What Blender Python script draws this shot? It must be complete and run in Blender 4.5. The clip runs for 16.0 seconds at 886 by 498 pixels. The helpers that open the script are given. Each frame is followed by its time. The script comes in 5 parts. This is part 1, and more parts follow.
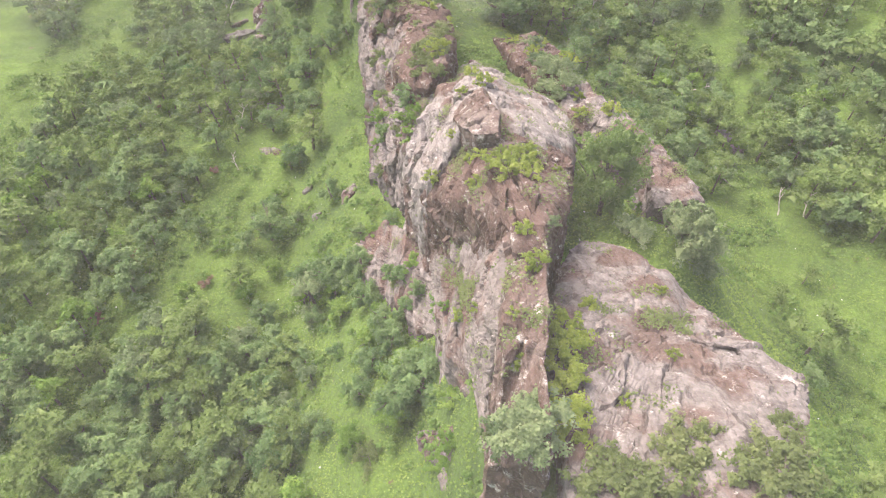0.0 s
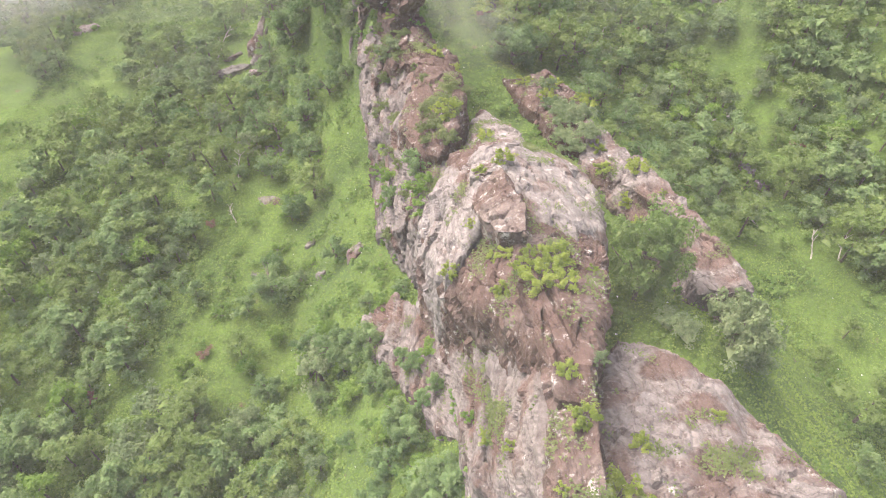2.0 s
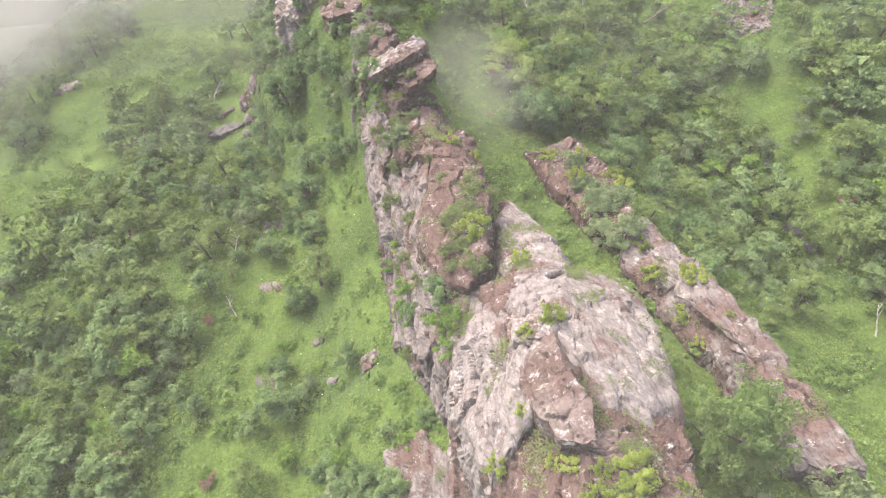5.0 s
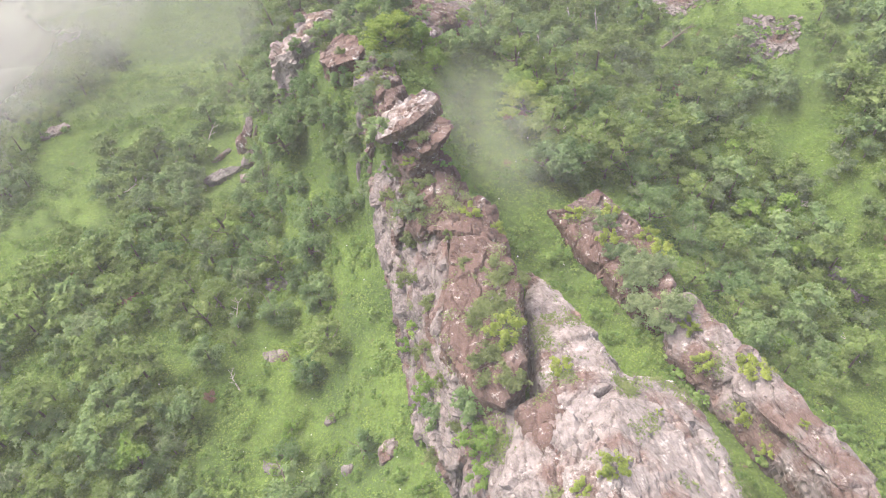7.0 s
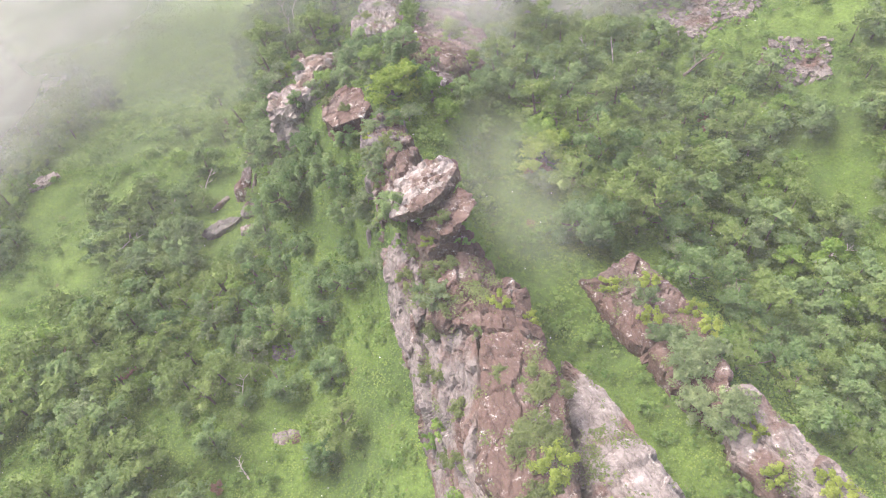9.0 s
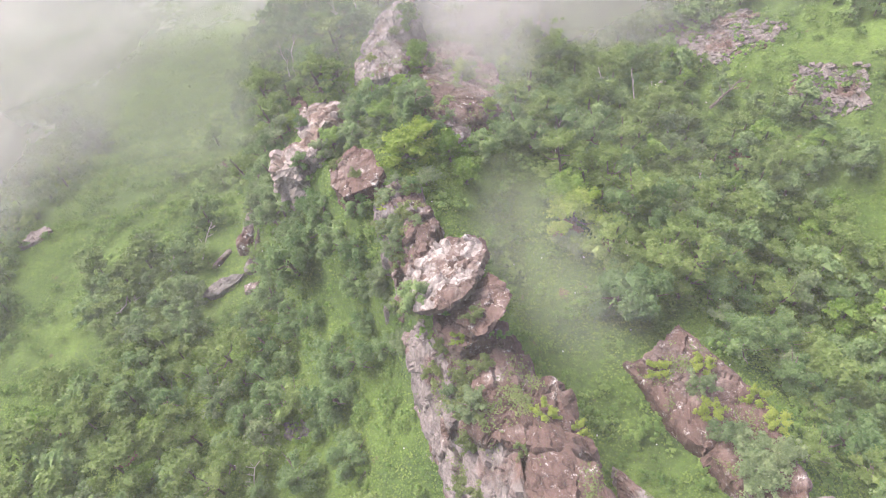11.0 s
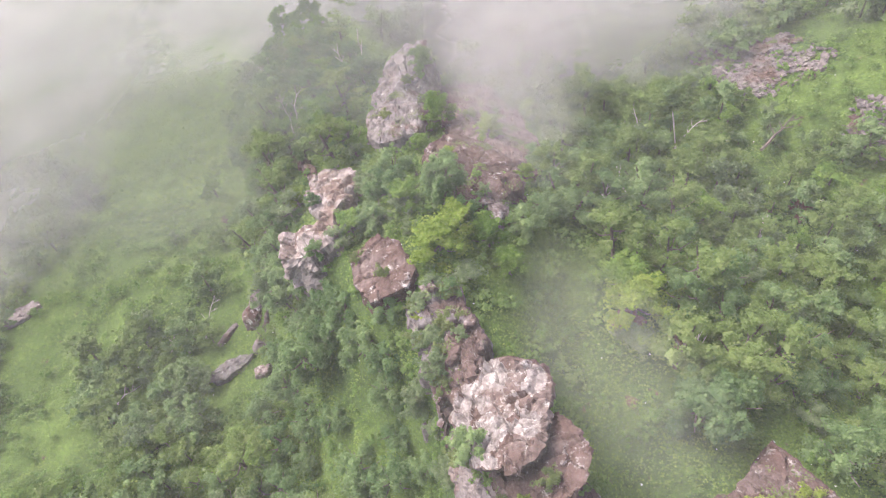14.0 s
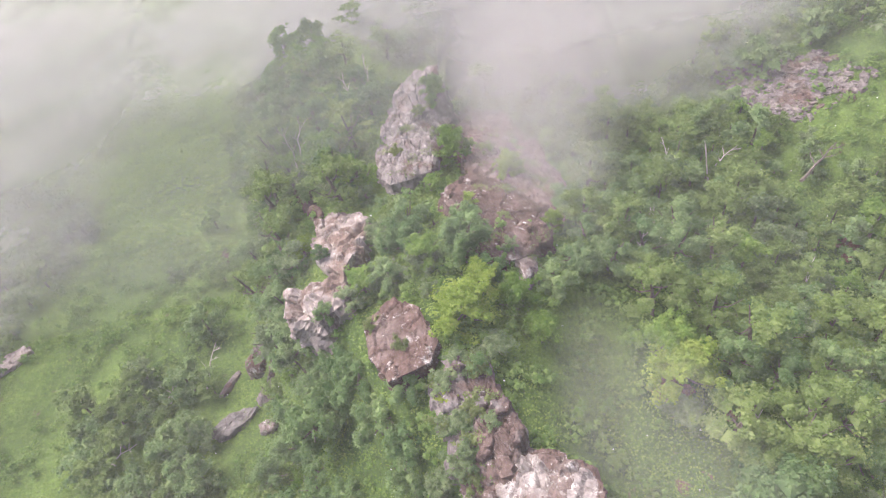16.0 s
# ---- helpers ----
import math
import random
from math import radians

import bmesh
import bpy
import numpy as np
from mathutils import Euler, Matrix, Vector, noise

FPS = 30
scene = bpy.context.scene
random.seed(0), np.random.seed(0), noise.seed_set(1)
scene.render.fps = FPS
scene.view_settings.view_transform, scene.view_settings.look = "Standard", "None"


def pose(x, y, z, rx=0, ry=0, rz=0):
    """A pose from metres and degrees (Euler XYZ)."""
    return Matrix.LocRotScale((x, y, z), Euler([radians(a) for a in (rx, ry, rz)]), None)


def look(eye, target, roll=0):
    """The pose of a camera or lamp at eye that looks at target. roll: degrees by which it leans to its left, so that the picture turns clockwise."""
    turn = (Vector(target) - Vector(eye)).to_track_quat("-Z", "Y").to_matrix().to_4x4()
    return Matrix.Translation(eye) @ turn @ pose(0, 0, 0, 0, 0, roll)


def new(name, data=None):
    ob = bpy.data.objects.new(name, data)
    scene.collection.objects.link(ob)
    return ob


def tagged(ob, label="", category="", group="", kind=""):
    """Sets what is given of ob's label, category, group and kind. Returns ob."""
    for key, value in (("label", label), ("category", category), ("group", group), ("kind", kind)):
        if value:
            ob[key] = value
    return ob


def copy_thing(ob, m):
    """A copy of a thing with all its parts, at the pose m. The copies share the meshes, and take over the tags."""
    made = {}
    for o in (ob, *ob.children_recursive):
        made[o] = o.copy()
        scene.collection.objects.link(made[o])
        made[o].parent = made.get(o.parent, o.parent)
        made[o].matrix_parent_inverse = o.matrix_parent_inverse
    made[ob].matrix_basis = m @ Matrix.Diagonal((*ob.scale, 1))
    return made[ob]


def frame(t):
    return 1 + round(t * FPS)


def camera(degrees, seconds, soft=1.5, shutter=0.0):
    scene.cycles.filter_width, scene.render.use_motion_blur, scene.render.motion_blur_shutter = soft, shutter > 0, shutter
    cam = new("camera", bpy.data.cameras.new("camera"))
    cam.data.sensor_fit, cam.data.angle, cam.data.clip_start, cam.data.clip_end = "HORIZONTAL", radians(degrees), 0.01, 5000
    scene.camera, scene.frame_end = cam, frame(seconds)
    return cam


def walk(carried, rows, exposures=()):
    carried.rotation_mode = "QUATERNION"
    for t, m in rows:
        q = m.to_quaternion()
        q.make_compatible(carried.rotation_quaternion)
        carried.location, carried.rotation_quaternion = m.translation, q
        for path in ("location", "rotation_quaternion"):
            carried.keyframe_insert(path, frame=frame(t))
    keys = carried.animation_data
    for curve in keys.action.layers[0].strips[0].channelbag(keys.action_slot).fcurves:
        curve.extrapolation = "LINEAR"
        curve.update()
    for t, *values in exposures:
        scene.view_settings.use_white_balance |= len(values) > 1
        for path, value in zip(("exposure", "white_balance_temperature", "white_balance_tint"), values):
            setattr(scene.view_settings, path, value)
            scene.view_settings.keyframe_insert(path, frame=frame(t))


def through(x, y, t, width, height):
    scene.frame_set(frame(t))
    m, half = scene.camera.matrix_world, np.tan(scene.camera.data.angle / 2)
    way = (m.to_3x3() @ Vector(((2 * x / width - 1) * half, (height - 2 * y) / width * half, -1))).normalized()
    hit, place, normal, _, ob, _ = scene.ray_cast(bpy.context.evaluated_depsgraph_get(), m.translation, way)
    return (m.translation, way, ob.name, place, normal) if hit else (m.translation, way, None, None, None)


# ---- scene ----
cam = camera(67.7, 16.0, 1.1)
PATH = [
    (0, (0.323, -0.132, 59.415), (0.317, 1.176, 57.901), 0.4),
    (0.5, (0.108, 1.47, 59.587), (0.1, 2.778, 58.074), -0.0),
    (1, (-0.199, 3.354, 59.734), (-0.208, 4.662, 58.221), -0.4),
    (1.5, (-0.411, 5.075, 59.845), (-0.422, 6.382, 58.332), -0.9),
    (2, (-0.717, 7.053, 60.029), (-0.728, 8.359, 58.514), -1.4),
    (2.5, (-0.955, 8.778, 60.2), (-0.968, 10.083, 58.684), -1.9),
    (3, (-1.154, 10.661, 60.332), (-1.17, 11.964, 58.816), -2.3),
    (3.5, (-1.428, 12.526, 60.456), (-1.444, 13.829, 58.938), -2.8),
    (4, (-1.681, 14.41, 60.624), (-1.697, 15.713, 59.106), -3.3),
    (6.5, (-2.82, 24.342, 61.012), (-2.843, 25.64, 59.49), -5.9),
    (7, (-3.093, 26.371, 61.042), (-3.117, 27.668, 59.519), -6.4),
    (7.5, (-3.308, 28.344, 61.035), (-3.334, 29.642, 59.513), -6.9),
    (8, (-3.503, 30.356, 61.152), (-3.531, 31.651, 59.629), -7.5),
    (8.5, (-3.727, 32.348, 61.195), (-3.757, 33.644, 59.672), -8.1),
    (9, (-3.977, 34.42, 61.308), (-4.007, 35.714, 59.783), -8.7),
    (11.5, (-5.264, 44.077, 61.482), (-5.295, 45.376, 59.961), -11.3),
    (12, (-5.558, 45.93, 61.454), (-5.588, 47.229, 59.934), -11.8),
    (12.5, (-5.818, 47.746, 61.326), (-5.847, 49.046, 59.806), -12.1),
    (13, (-6.1, 49.478, 61.147), (-6.129, 50.78, 59.628), -12.3),
    (13.5, (-6.351, 51.123, 61.051), (-6.38, 52.424, 59.532), -12.7),
    (14, (-6.6, 52.734, 60.879), (-6.629, 54.034, 59.359), -13.2),
    (14.5, (-6.798, 54.327, 60.691), (-6.828, 55.627, 59.171), -13.6),
    (15, (-6.866, 55.949, 60.338), (-6.901, 57.251, 58.82), -14.1),
    (15.5, (-6.992, 57.477, 60.163), (-7.028, 58.78, 58.646), -14.4),
    (16, (-7.073, 59.09, 60.032), (-7.109, 60.394, 58.516), -14.3),
]
walk(cam, [(t, look(eye, target, roll)) for t, eye, target, roll in PATH], [(0, 1.93, 6950, 11), (9, 1.91, 6650, 13), (16, 1.69, 6500, 16)])

# ---- light: an overcast sky over misty hills ----
world = bpy.data.worlds.new("overcast_sky")
scene.world = world
world.use_nodes = True
wn = world.node_tree.nodes
sky = wn.new("ShaderNodeTexSky")
sky.sky_type, sky.sun_disc = "NISHITA", False
sky.sun_elevation, sky.sun_rotation = radians(58), radians(-35)
sky.air_density, sky.dust_density, sky.ozone_density = 1.0, 6.0, 1.0
wn["Background"].inputs["Strength"].default_value = 0.09
world.node_tree.links.new(sky.outputs[0], wn["Background"].inputs["Color"])
sun_data = bpy.data.lights.new("sun", "SUN")
sun_data.energy, sun_data.angle, sun_data.color = 1.6, radians(40), (1.0, 0.96, 0.9)
sun = new("sun", sun_data)
sun.matrix_world = look((-70, 75, 150), (0, 40, 20))


# ---- small tools ----
def lattice(ix, iy, iz, seed):
    h = (ix * 374761393 + iy * 668265263 + iz * 2147483647 + seed * 1274126177) & 0x7FFFFFFF
    h = ((h ^ (h >> 13)) * 1274126177) & 0x7FFFFFFF
    return ((h ^ (h >> 16)) & 0xFFFF) / 65535.0


def vnoise(p, seed=0):
    """Smooth noise from 0 to 1 at the rows of p."""
    i = np.floor(p).astype(np.int64)
    f = p - i
    f = f * f * (3 - 2 * f)
    out = 0.0
    for dx in (0, 1):
        for dy in (0, 1):
            for dz in (0, 1):
                w = (f[:, 0] if dx else 1 - f[:, 0]) * (f[:, 1] if dy else 1 - f[:, 1]) * (f[:, 2] if dz else 1 - f[:, 2])
                out = out + w * lattice(i[:, 0] + dx, i[:, 1] + dy, i[:, 2] + dz, seed)
    return out


def fbm(p, seed=0, octaves=4):
    total, amp, norm = 0.0, 1.0, 0.0
    for n in range(octaves):
        total = total + amp * vnoise(p * 2.03**n, seed + 11 * n)
        norm += amp
        amp *= 0.5
    return total / norm


def worley(p, seed=0):
    """Distance to the nearest and second nearest cell point, a number of the nearest cell, and the slope of a plane tilted in that cell."""
    i = np.floor(p).astype(np.int64)
    f1, f2, cell, plane = np.full(len(p), 9.0), np.full(len(p), 9.0), np.zeros(len(p)), np.zeros(len(p))
    for dx in (-1, 0, 1):
        for dy in (-1, 0, 1):
            for dz in (-1, 0, 1):
                jx, jy, jz = i[:, 0] + dx, i[:, 1] + dy, i[:, 2] + dz
                q = np.stack([jx + lattice(jx, jy, jz, seed), jy + lattice(jx, jy, jz, seed + 1), jz + lattice(jx, jy, jz, seed + 2)], 1)
                d = np.linalg.norm(p - q, axis=1)
                near = d < f1
                f2 = np.where(near, f1, np.minimum(f2, d))
                cell = np.where(near, lattice(jx, jy, jz, seed + 3), cell)
                slope = np.stack([lattice(jx, jy, jz, seed + k) - 0.5 for k in (4, 5, 6)], 1)
                plane = np.where(near, ((p - q) * slope).sum(1), plane)
                f1 = np.where(near, d, f1)
    return f1, f2, cell, plane


def mesh_from(name, verts, faces, material=None, smooth=False):
    me = bpy.data.meshes.new(name)
    me.from_pydata([tuple(v) for v in verts], [], faces)
    if smooth:
        me.polygons.foreach_set("use_smooth", [True] * len(me.polygons))
    if material:
        me.materials.append(material)
    me.update()
    return me


def leaves_mesh(name, verts, material):
    """A mesh of loose three-cornered leaf sprays: three rows of verts for each."""
    n = len(verts) // 3
    me = bpy.data.meshes.new(name)
    me.vertices.add(3 * n)
    me.vertices.foreach_set("co", np.asarray(verts, np.float32).ravel())
    me.loops.add(3 * n)
    me.loops.foreach_set("vertex_index", np.arange(3 * n, dtype=np.int32))
    me.polygons.add(n)
    me.polygons.foreach_set("loop_start", np.arange(0, 3 * n, 3, dtype=np.int32))
    me.materials.append(material)
    me.update(calc_edges=True)
    return me


# ---- materials ----
def material(name):
    m = bpy.data.materials.new(name)
    m.use_nodes = True
    nodes, links = m.node_tree.nodes, m.node_tree.links
    return m, nodes, links, nodes["Principled BSDF"]


def ramp(nodes, stops):
    r = nodes.new("ShaderNodeValToRGB")
    while len(r.color_ramp.elements) < len(stops):
        r.color_ramp.elements.new(0.5)
    for e, (at, colour) in zip(r.color_ramp.elements, stops):
        e.position, e.color = at, (*colour, 1)
    return r


def noise_node(nodes, links, scale, detail=4.0, rough=0.55, vector=None):
    n = nodes.new("ShaderNodeTexNoise")
    n.inputs["Scale"].default_value, n.inputs["Detail"].default_value, n.inputs["Roughness"].default_value = scale, detail, rough
    if vector:
        links.new(vector, n.inputs["Vector"])
    return n


def mixed(nodes, links, factor, a, b, mode="MIX"):
    m = nodes.new("ShaderNodeMix")
    m.data_type, m.blend_type = "RGBA", mode
    for socket, v in ((m.inputs["Factor"], factor), (m.inputs["A"], a), (m.inputs["B"], b)):
        if isinstance(v, (int, float)):
            socket.default_value = v
        elif isinstance(v, tuple):
            socket.default_value = (*v, 1)
        else:
            links.new(v, socket)
    return m.outputs["Result"]


def leaf_material(name, stops, through=0.35, patch=0.0, patch_colour=(0.1, 0.1, 0.03)):
    """Foliage: each leaf clump its own shade, each plant its own tone, with light shining through."""
    m, nodes, links, bsdf = material(name)
    geo, info = nodes.new("ShaderNodeNewGeometry"), nodes.new("ShaderNodeObjectInfo")
    r = ramp(nodes, stops)
    drift = noise_node(nodes, links, 0.33, 2.0, 0.6, geo.outputs["Position"])

    def scaled(socket, by, plus):
        n = nodes.new("ShaderNodeMath")
        n.operation = "MULTIPLY_ADD"
        links.new(socket, n.inputs[0])
        n.inputs[1].default_value = by
        if isinstance(plus, float):
            n.inputs[2].default_value = plus
        else:
            links.new(plus, n.inputs[2])
        return n.outputs[0]

    clump = noise_node(nodes, links, 1.7, 2.0, 0.5, geo.outputs["Position"])
    tone = scaled(geo.outputs["Random Per Island"], 0.3, scaled(info.outputs["Random"], 0.4, scaled(clump.outputs["Fac"], 1.1, scaled(drift.outputs["Fac"], 1.3, -1.05))))
    links.new(tone, r.inputs[0])
    colour = r.outputs[0]
    if patch:
        n = noise_node(nodes, links, 0.11, 3.0, 0.6, geo.outputs["Position"])
        pr = ramp(nodes, [(0.42, (0, 0, 0)), (0.62, (patch, patch, patch))])
        links.new(n.outputs["Fac"], pr.inputs[0])
        colour = mixed(nodes, links, pr.outputs[0], colour, patch_colour)
    links.new(colour, bsdf.inputs["Base Color"])
    bsdf.inputs["Roughness"].default_value = 0.6
    bsdf.inputs["Specular IOR Level"].default_value = 0.25
    trans = nodes.new("ShaderNodeBsdfTranslucent")
    links.new(colour, trans.inputs["Color"])
    mix = nodes.new("ShaderNodeMixShader")
    mix.inputs[0].default_value = through
    links.new(bsdf.outputs[0], mix.inputs[1])
    links.new(trans.outputs[0], mix.inputs[2])
    links.new(mix.outputs[0], nodes["Material Output"].inputs["Surface"])
    return m


def rock_material(name, base, dark, rust, rust_amount, white_amount, scale=1.0):
    """Weathered volcanic rock: two stone tones, iron-brown crusts, pale lichen specks, fine relief."""
    m, nodes, links, bsdf = material(name)
    geo = nodes.new("ShaderNodeNewGeometry")
    pos = geo.outputs["Position"]
    big = noise_node(nodes, links, 0.28 * scale, 5.0, 0.62, pos)
    mid = noise_node(nodes, links, 1.4 * scale, 6.0, 0.7, pos)
    fine = noise_node(nodes, links, 6.0 * scale, 5.0, 0.7, pos)
    tone = ramp(nodes, [(0.34, dark), (0.62, base)])
    links.new(mid.outputs["Fac"], tone.inputs[0])
    brown = ramp(nodes, [(0.62 - 0.3 * rust_amount, (0, 0, 0)), (0.72 - 0.3 * rust_amount, (1, 1, 1))])
    links.new(big.outputs["Fac"], brown.inputs[0])
    rusty = mixed(nodes, links, mid.outputs["Fac"], tuple(c * 0.55 for c in rust), tuple(c * 1.35 for c in rust))
    colour = mixed(nodes, links, brown.outputs[0], tone.outputs[0], rusty)
    speck = ramp(nodes, [(0.65 - 0.13 * white_amount, (0, 0, 0)), (0.76 - 0.12 * white_amount, (1, 1, 1))])
    patch = noise_node(nodes, links, 1.1 * scale, 8.0, 0.82, pos)
    links.new(patch.outputs["Fac"], speck.inputs[0])
    colour = mixed(nodes, links, speck.outputs[0], colour, (0.58, 0.545, 0.53))
    grain = ramp(nodes, [(0.3, (0.78, 0.78, 0.78)), (0.7, (1.16, 1.16, 1.16))])
    links.new(fine.outputs["Fac"], grain.inputs[0])
    colour = mixed(nodes, links, 1.0, colour, grain.outputs[0], "MULTIPLY")
    warp = nodes.new("ShaderNodeVectorMath")
    warp.operation = "MULTIPLY_ADD"
    links.new(mid.outputs["Color"], warp.inputs[0])
    warp.inputs[1].default_value = (0.9, 0.9, 0.9)
    links.new(pos, warp.inputs[2])
    squeeze = nodes.new("ShaderNodeMapping")
    squeeze.inputs["Rotation"].default_value = (0.2, 0.35, 0.15)
    squeeze.inputs["Scale"].default_value = (0.85, 0.34, 0.6)
    links.new(warp.outputs[0], squeeze.inputs["Vector"])
    seam = nodes.new("ShaderNodeTexVoronoi")
    seam.feature = "DISTANCE_TO_EDGE"
    seam.inputs["Scale"].default_value = 1.0
    links.new(squeeze.outputs[0], seam.inputs["Vector"])
    line = ramp(nodes, [(0.0, (0.5, 0.48, 0.48)), (0.03, (1, 1, 1))])
    links.new(seam.outputs["Distance"], line.inputs[0])
    colour = mixed(nodes, links, 0.8, colour, line.outputs[0], "MULTIPLY")
    grainy = nodes.new("ShaderNodeMapping")
    grainy.inputs["Rotation"].default_value = (0.2, 0.35, 0.15)
    grainy.inputs["Scale"].default_value = (3.4, 0.55, 2.2)
    links.new(pos, grainy.inputs["Vector"])
    layers = noise_node(nodes, links, 1.0, 6.0, 0.65, grainy.outputs[0])
    bands = ramp(nodes, [(0.32, (0.78, 0.765, 0.765)), (0.5, (1, 1, 1)), (0.68, (1.17, 1.165, 1.16))])
    links.new(layers.outputs["Fac"], bands.inputs[0])
    colour = mixed(nodes, links, 0.85, colour, bands.outputs[0], "MULTIPLY")
    links.new(colour, bsdf.inputs["Base Color"])
    bsdf.inputs["Roughness"].default_value = 0.9
    bsdf.inputs["Specular IOR Level"].default_value = 0.2
    bump = nodes.new("ShaderNodeBump")
    bump.inputs["Strength"].default_value, bump.inputs["Distance"].default_value = 1.0, 0.13
    links.new(mid.outputs["Fac"], bump.inputs["Height"])
    bump2 = nodes.new("ShaderNodeBump")
    bump2.inputs["Strength"].default_value, bump2.inputs["Distance"].default_value = 0.8, 0.04
    links.new(fine.outputs["Fac"], bump2.inputs["Height"])
    links.new(bump.outputs[0], bump2.inputs["Normal"])
    links.new(bump2.outputs[0], bsdf.inputs["Normal"])
    return m


ROCK_GREY = rock_material("pale_grey_rock", (0.243, 0.210, 0.208), (0.132, 0.110, 0.108), (0.15, 0.10, 0.09), 0.36, 0.46)
ROCK_BROWN = rock_material("brown_rock", (0.205, 0.155, 0.146), (0.098, 0.071, 0.066), (0.122, 0.080, 0.072), 0.85, 0.66)
ROCK_SLAB = rock_material("grey_brown_slab_rock", (0.248, 0.217, 0.217), (0.136, 0.115, 0.114), (0.140, 0.097, 0.089), 0.54, 0.55)
ROCK_WHITE = rock_material("white_crusted_rock", (0.25, 0.20, 0.195), (0.11, 0.08, 0.078), (0.12, 0.07, 0.062), 0.45, 1.0)
ROCK_LIME = rock_material("lime_white_crusted_rock", (0.33, 0.295, 0.29), (0.175, 0.145, 0.14), (0.16, 0.115, 0.105), 0.36, 0.95, 1.6)
ROCK_PALE = rock_material("pale_pink_rock", (0.38, 0.325, 0.312), (0.21, 0.172, 0.162), (0.19, 0.135, 0.118), 0.4, 0.7)
ROCK_PINK = rock_material("pinkish_brown_rock", (0.28, 0.215, 0.205), (0.16, 0.115, 0.11), (0.18, 0.12, 0.112), 0.5, 0.6)
ROCK_DOME = rock_material("pale_dome_rock", (0.292, 0.260, 0.258), (0.168, 0.142, 0.14), (0.155, 0.106, 0.097), 0.32, 0.66)
ROCK_EDGE = rock_material("brown_white_edged_rock", (0.215, 0.168, 0.158), (0.112, 0.084, 0.079), (0.13, 0.088, 0.08), 0.66, 0.78)
ROCK_DARK = rock_material("dark_slate_rock", (0.22, 0.20, 0.202), (0.12, 0.11, 0.112), (0.11, 0.08, 0.075), 0.2, 0.4)

LEAF_TREE = leaf_material("tree_leaves", [(0.0, (0.075, 0.140, 0.050)), (0.5, (0.135, 0.215, 0.082)), (1.0, (0.215, 0.298, 0.118))], 0.3)
LEAF_WARM = leaf_material("yellowish_tree_leaves", [(0.0, (0.095, 0.150, 0.040)), (0.5, (0.150, 0.218, 0.066)), (1.0, (0.225, 0.292, 0.098))], 0.3)
LEAF_GREY = leaf_material("grey_green_leaves", [(0.0, (0.08, 0.13, 0.058)), (0.5, (0.155, 0.21, 0.098)), (1.0, (0.25, 0.31, 0.155))], 0.3)
LEAF_LIME = leaf_material("yellow_green_leaves", [(0.0, (0.125, 0.175, 0.030)), (0.5, (0.215, 0.28, 0.052)), (1.0, (0.32, 0.38, 0.085))])
LEAF_OLIVE = leaf_material("olive_green_leaves", [(0.0, (0.085, 0.115, 0.042)), (0.5, (0.140, 0.178, 0.065)), (1.0, (0.215, 0.25, 0.10))])
LEAF_ROUND = leaf_material("soft_green_leaves", [(0.0, (0.085, 0.150, 0.045)), (0.5, (0.150, 0.235, 0.072)), (1.0, (0.24, 0.325, 0.12))], 0.4)
LEAF_SPRING = leaf_material("sunny_green_leaves", [(0.0, (0.10, 0.165, 0.025)), (0.5, (0.185, 0.275, 0.045)), (1.0, (0.30, 0.385, 0.085))])
LEAF_DRY = leaf_material("dry_brown_leaves", [(0.0, (0.12, 0.075, 0.055)), (0.5, (0.18, 0.115, 0.085)), (1.0, (0.24, 0.17, 0.12))])
PETAL = leaf_material("white_petals", [(0.0, (0.6, 0.6, 0.55)), (1.0, (0.8, 0.8, 0.76))])
LEAF_BUSHY = leaf_material("shrub_leaves", [(0.0, (0.075, 0.145, 0.04)), (0.5, (0.135, 0.225, 0.06)), (1.0, (0.23, 0.325, 0.095))], 0.4)
LEAF_BRIGHT = leaf_material("bright_green_leaves", [(0.0, (0.07, 0.14, 0.025)), (0.5, (0.135, 0.235, 0.045)), (1.0, (0.23, 0.335, 0.075))])
LEAF_MEADOW = leaf_material("meadow_herbs", [(0.0, (0.070, 0.128, 0.027)), (0.5, (0.142, 0.220, 0.045)), (1.0, (0.23, 0.31, 0.075))], 0.3, 0.45, (0.115, 0.18, 0.045))

BARK, _n, _l, _b = material("bark")
_g = _n.new("ShaderNodeNewGeometry")
_f = noise_node(_n, _l, 5.0, 4.0, 0.6, _g.outputs["Position"])
_r = ramp(_n, [(0.3, (0.07, 0.055, 0.045)), (0.7, (0.20, 0.17, 0.145))])
_l.new(_f.outputs["Fac"], _r.inputs[0])
_l.new(_r.outputs[0], _b.inputs["Base Color"])
_b.inputs["Roughness"].default_value = 0.9
DEADWOOD, _n, _l, _b = material("bleached_deadwood")
_g = _n.new("ShaderNodeNewGeometry")
_f = noise_node(_n, _l, 7.0, 4.0, 0.6, _g.outputs["Position"])
_r = ramp(_n, [(0.3, (0.30, 0.26, 0.23)), (0.7, (0.62, 0.57, 0.52))])
_l.new(_f.outputs["Fac"], _r.inputs[0])
_l.new(_r.outputs[0], _b.inputs["Base Color"])
_b.inputs["Roughness"].default_value = 0.85

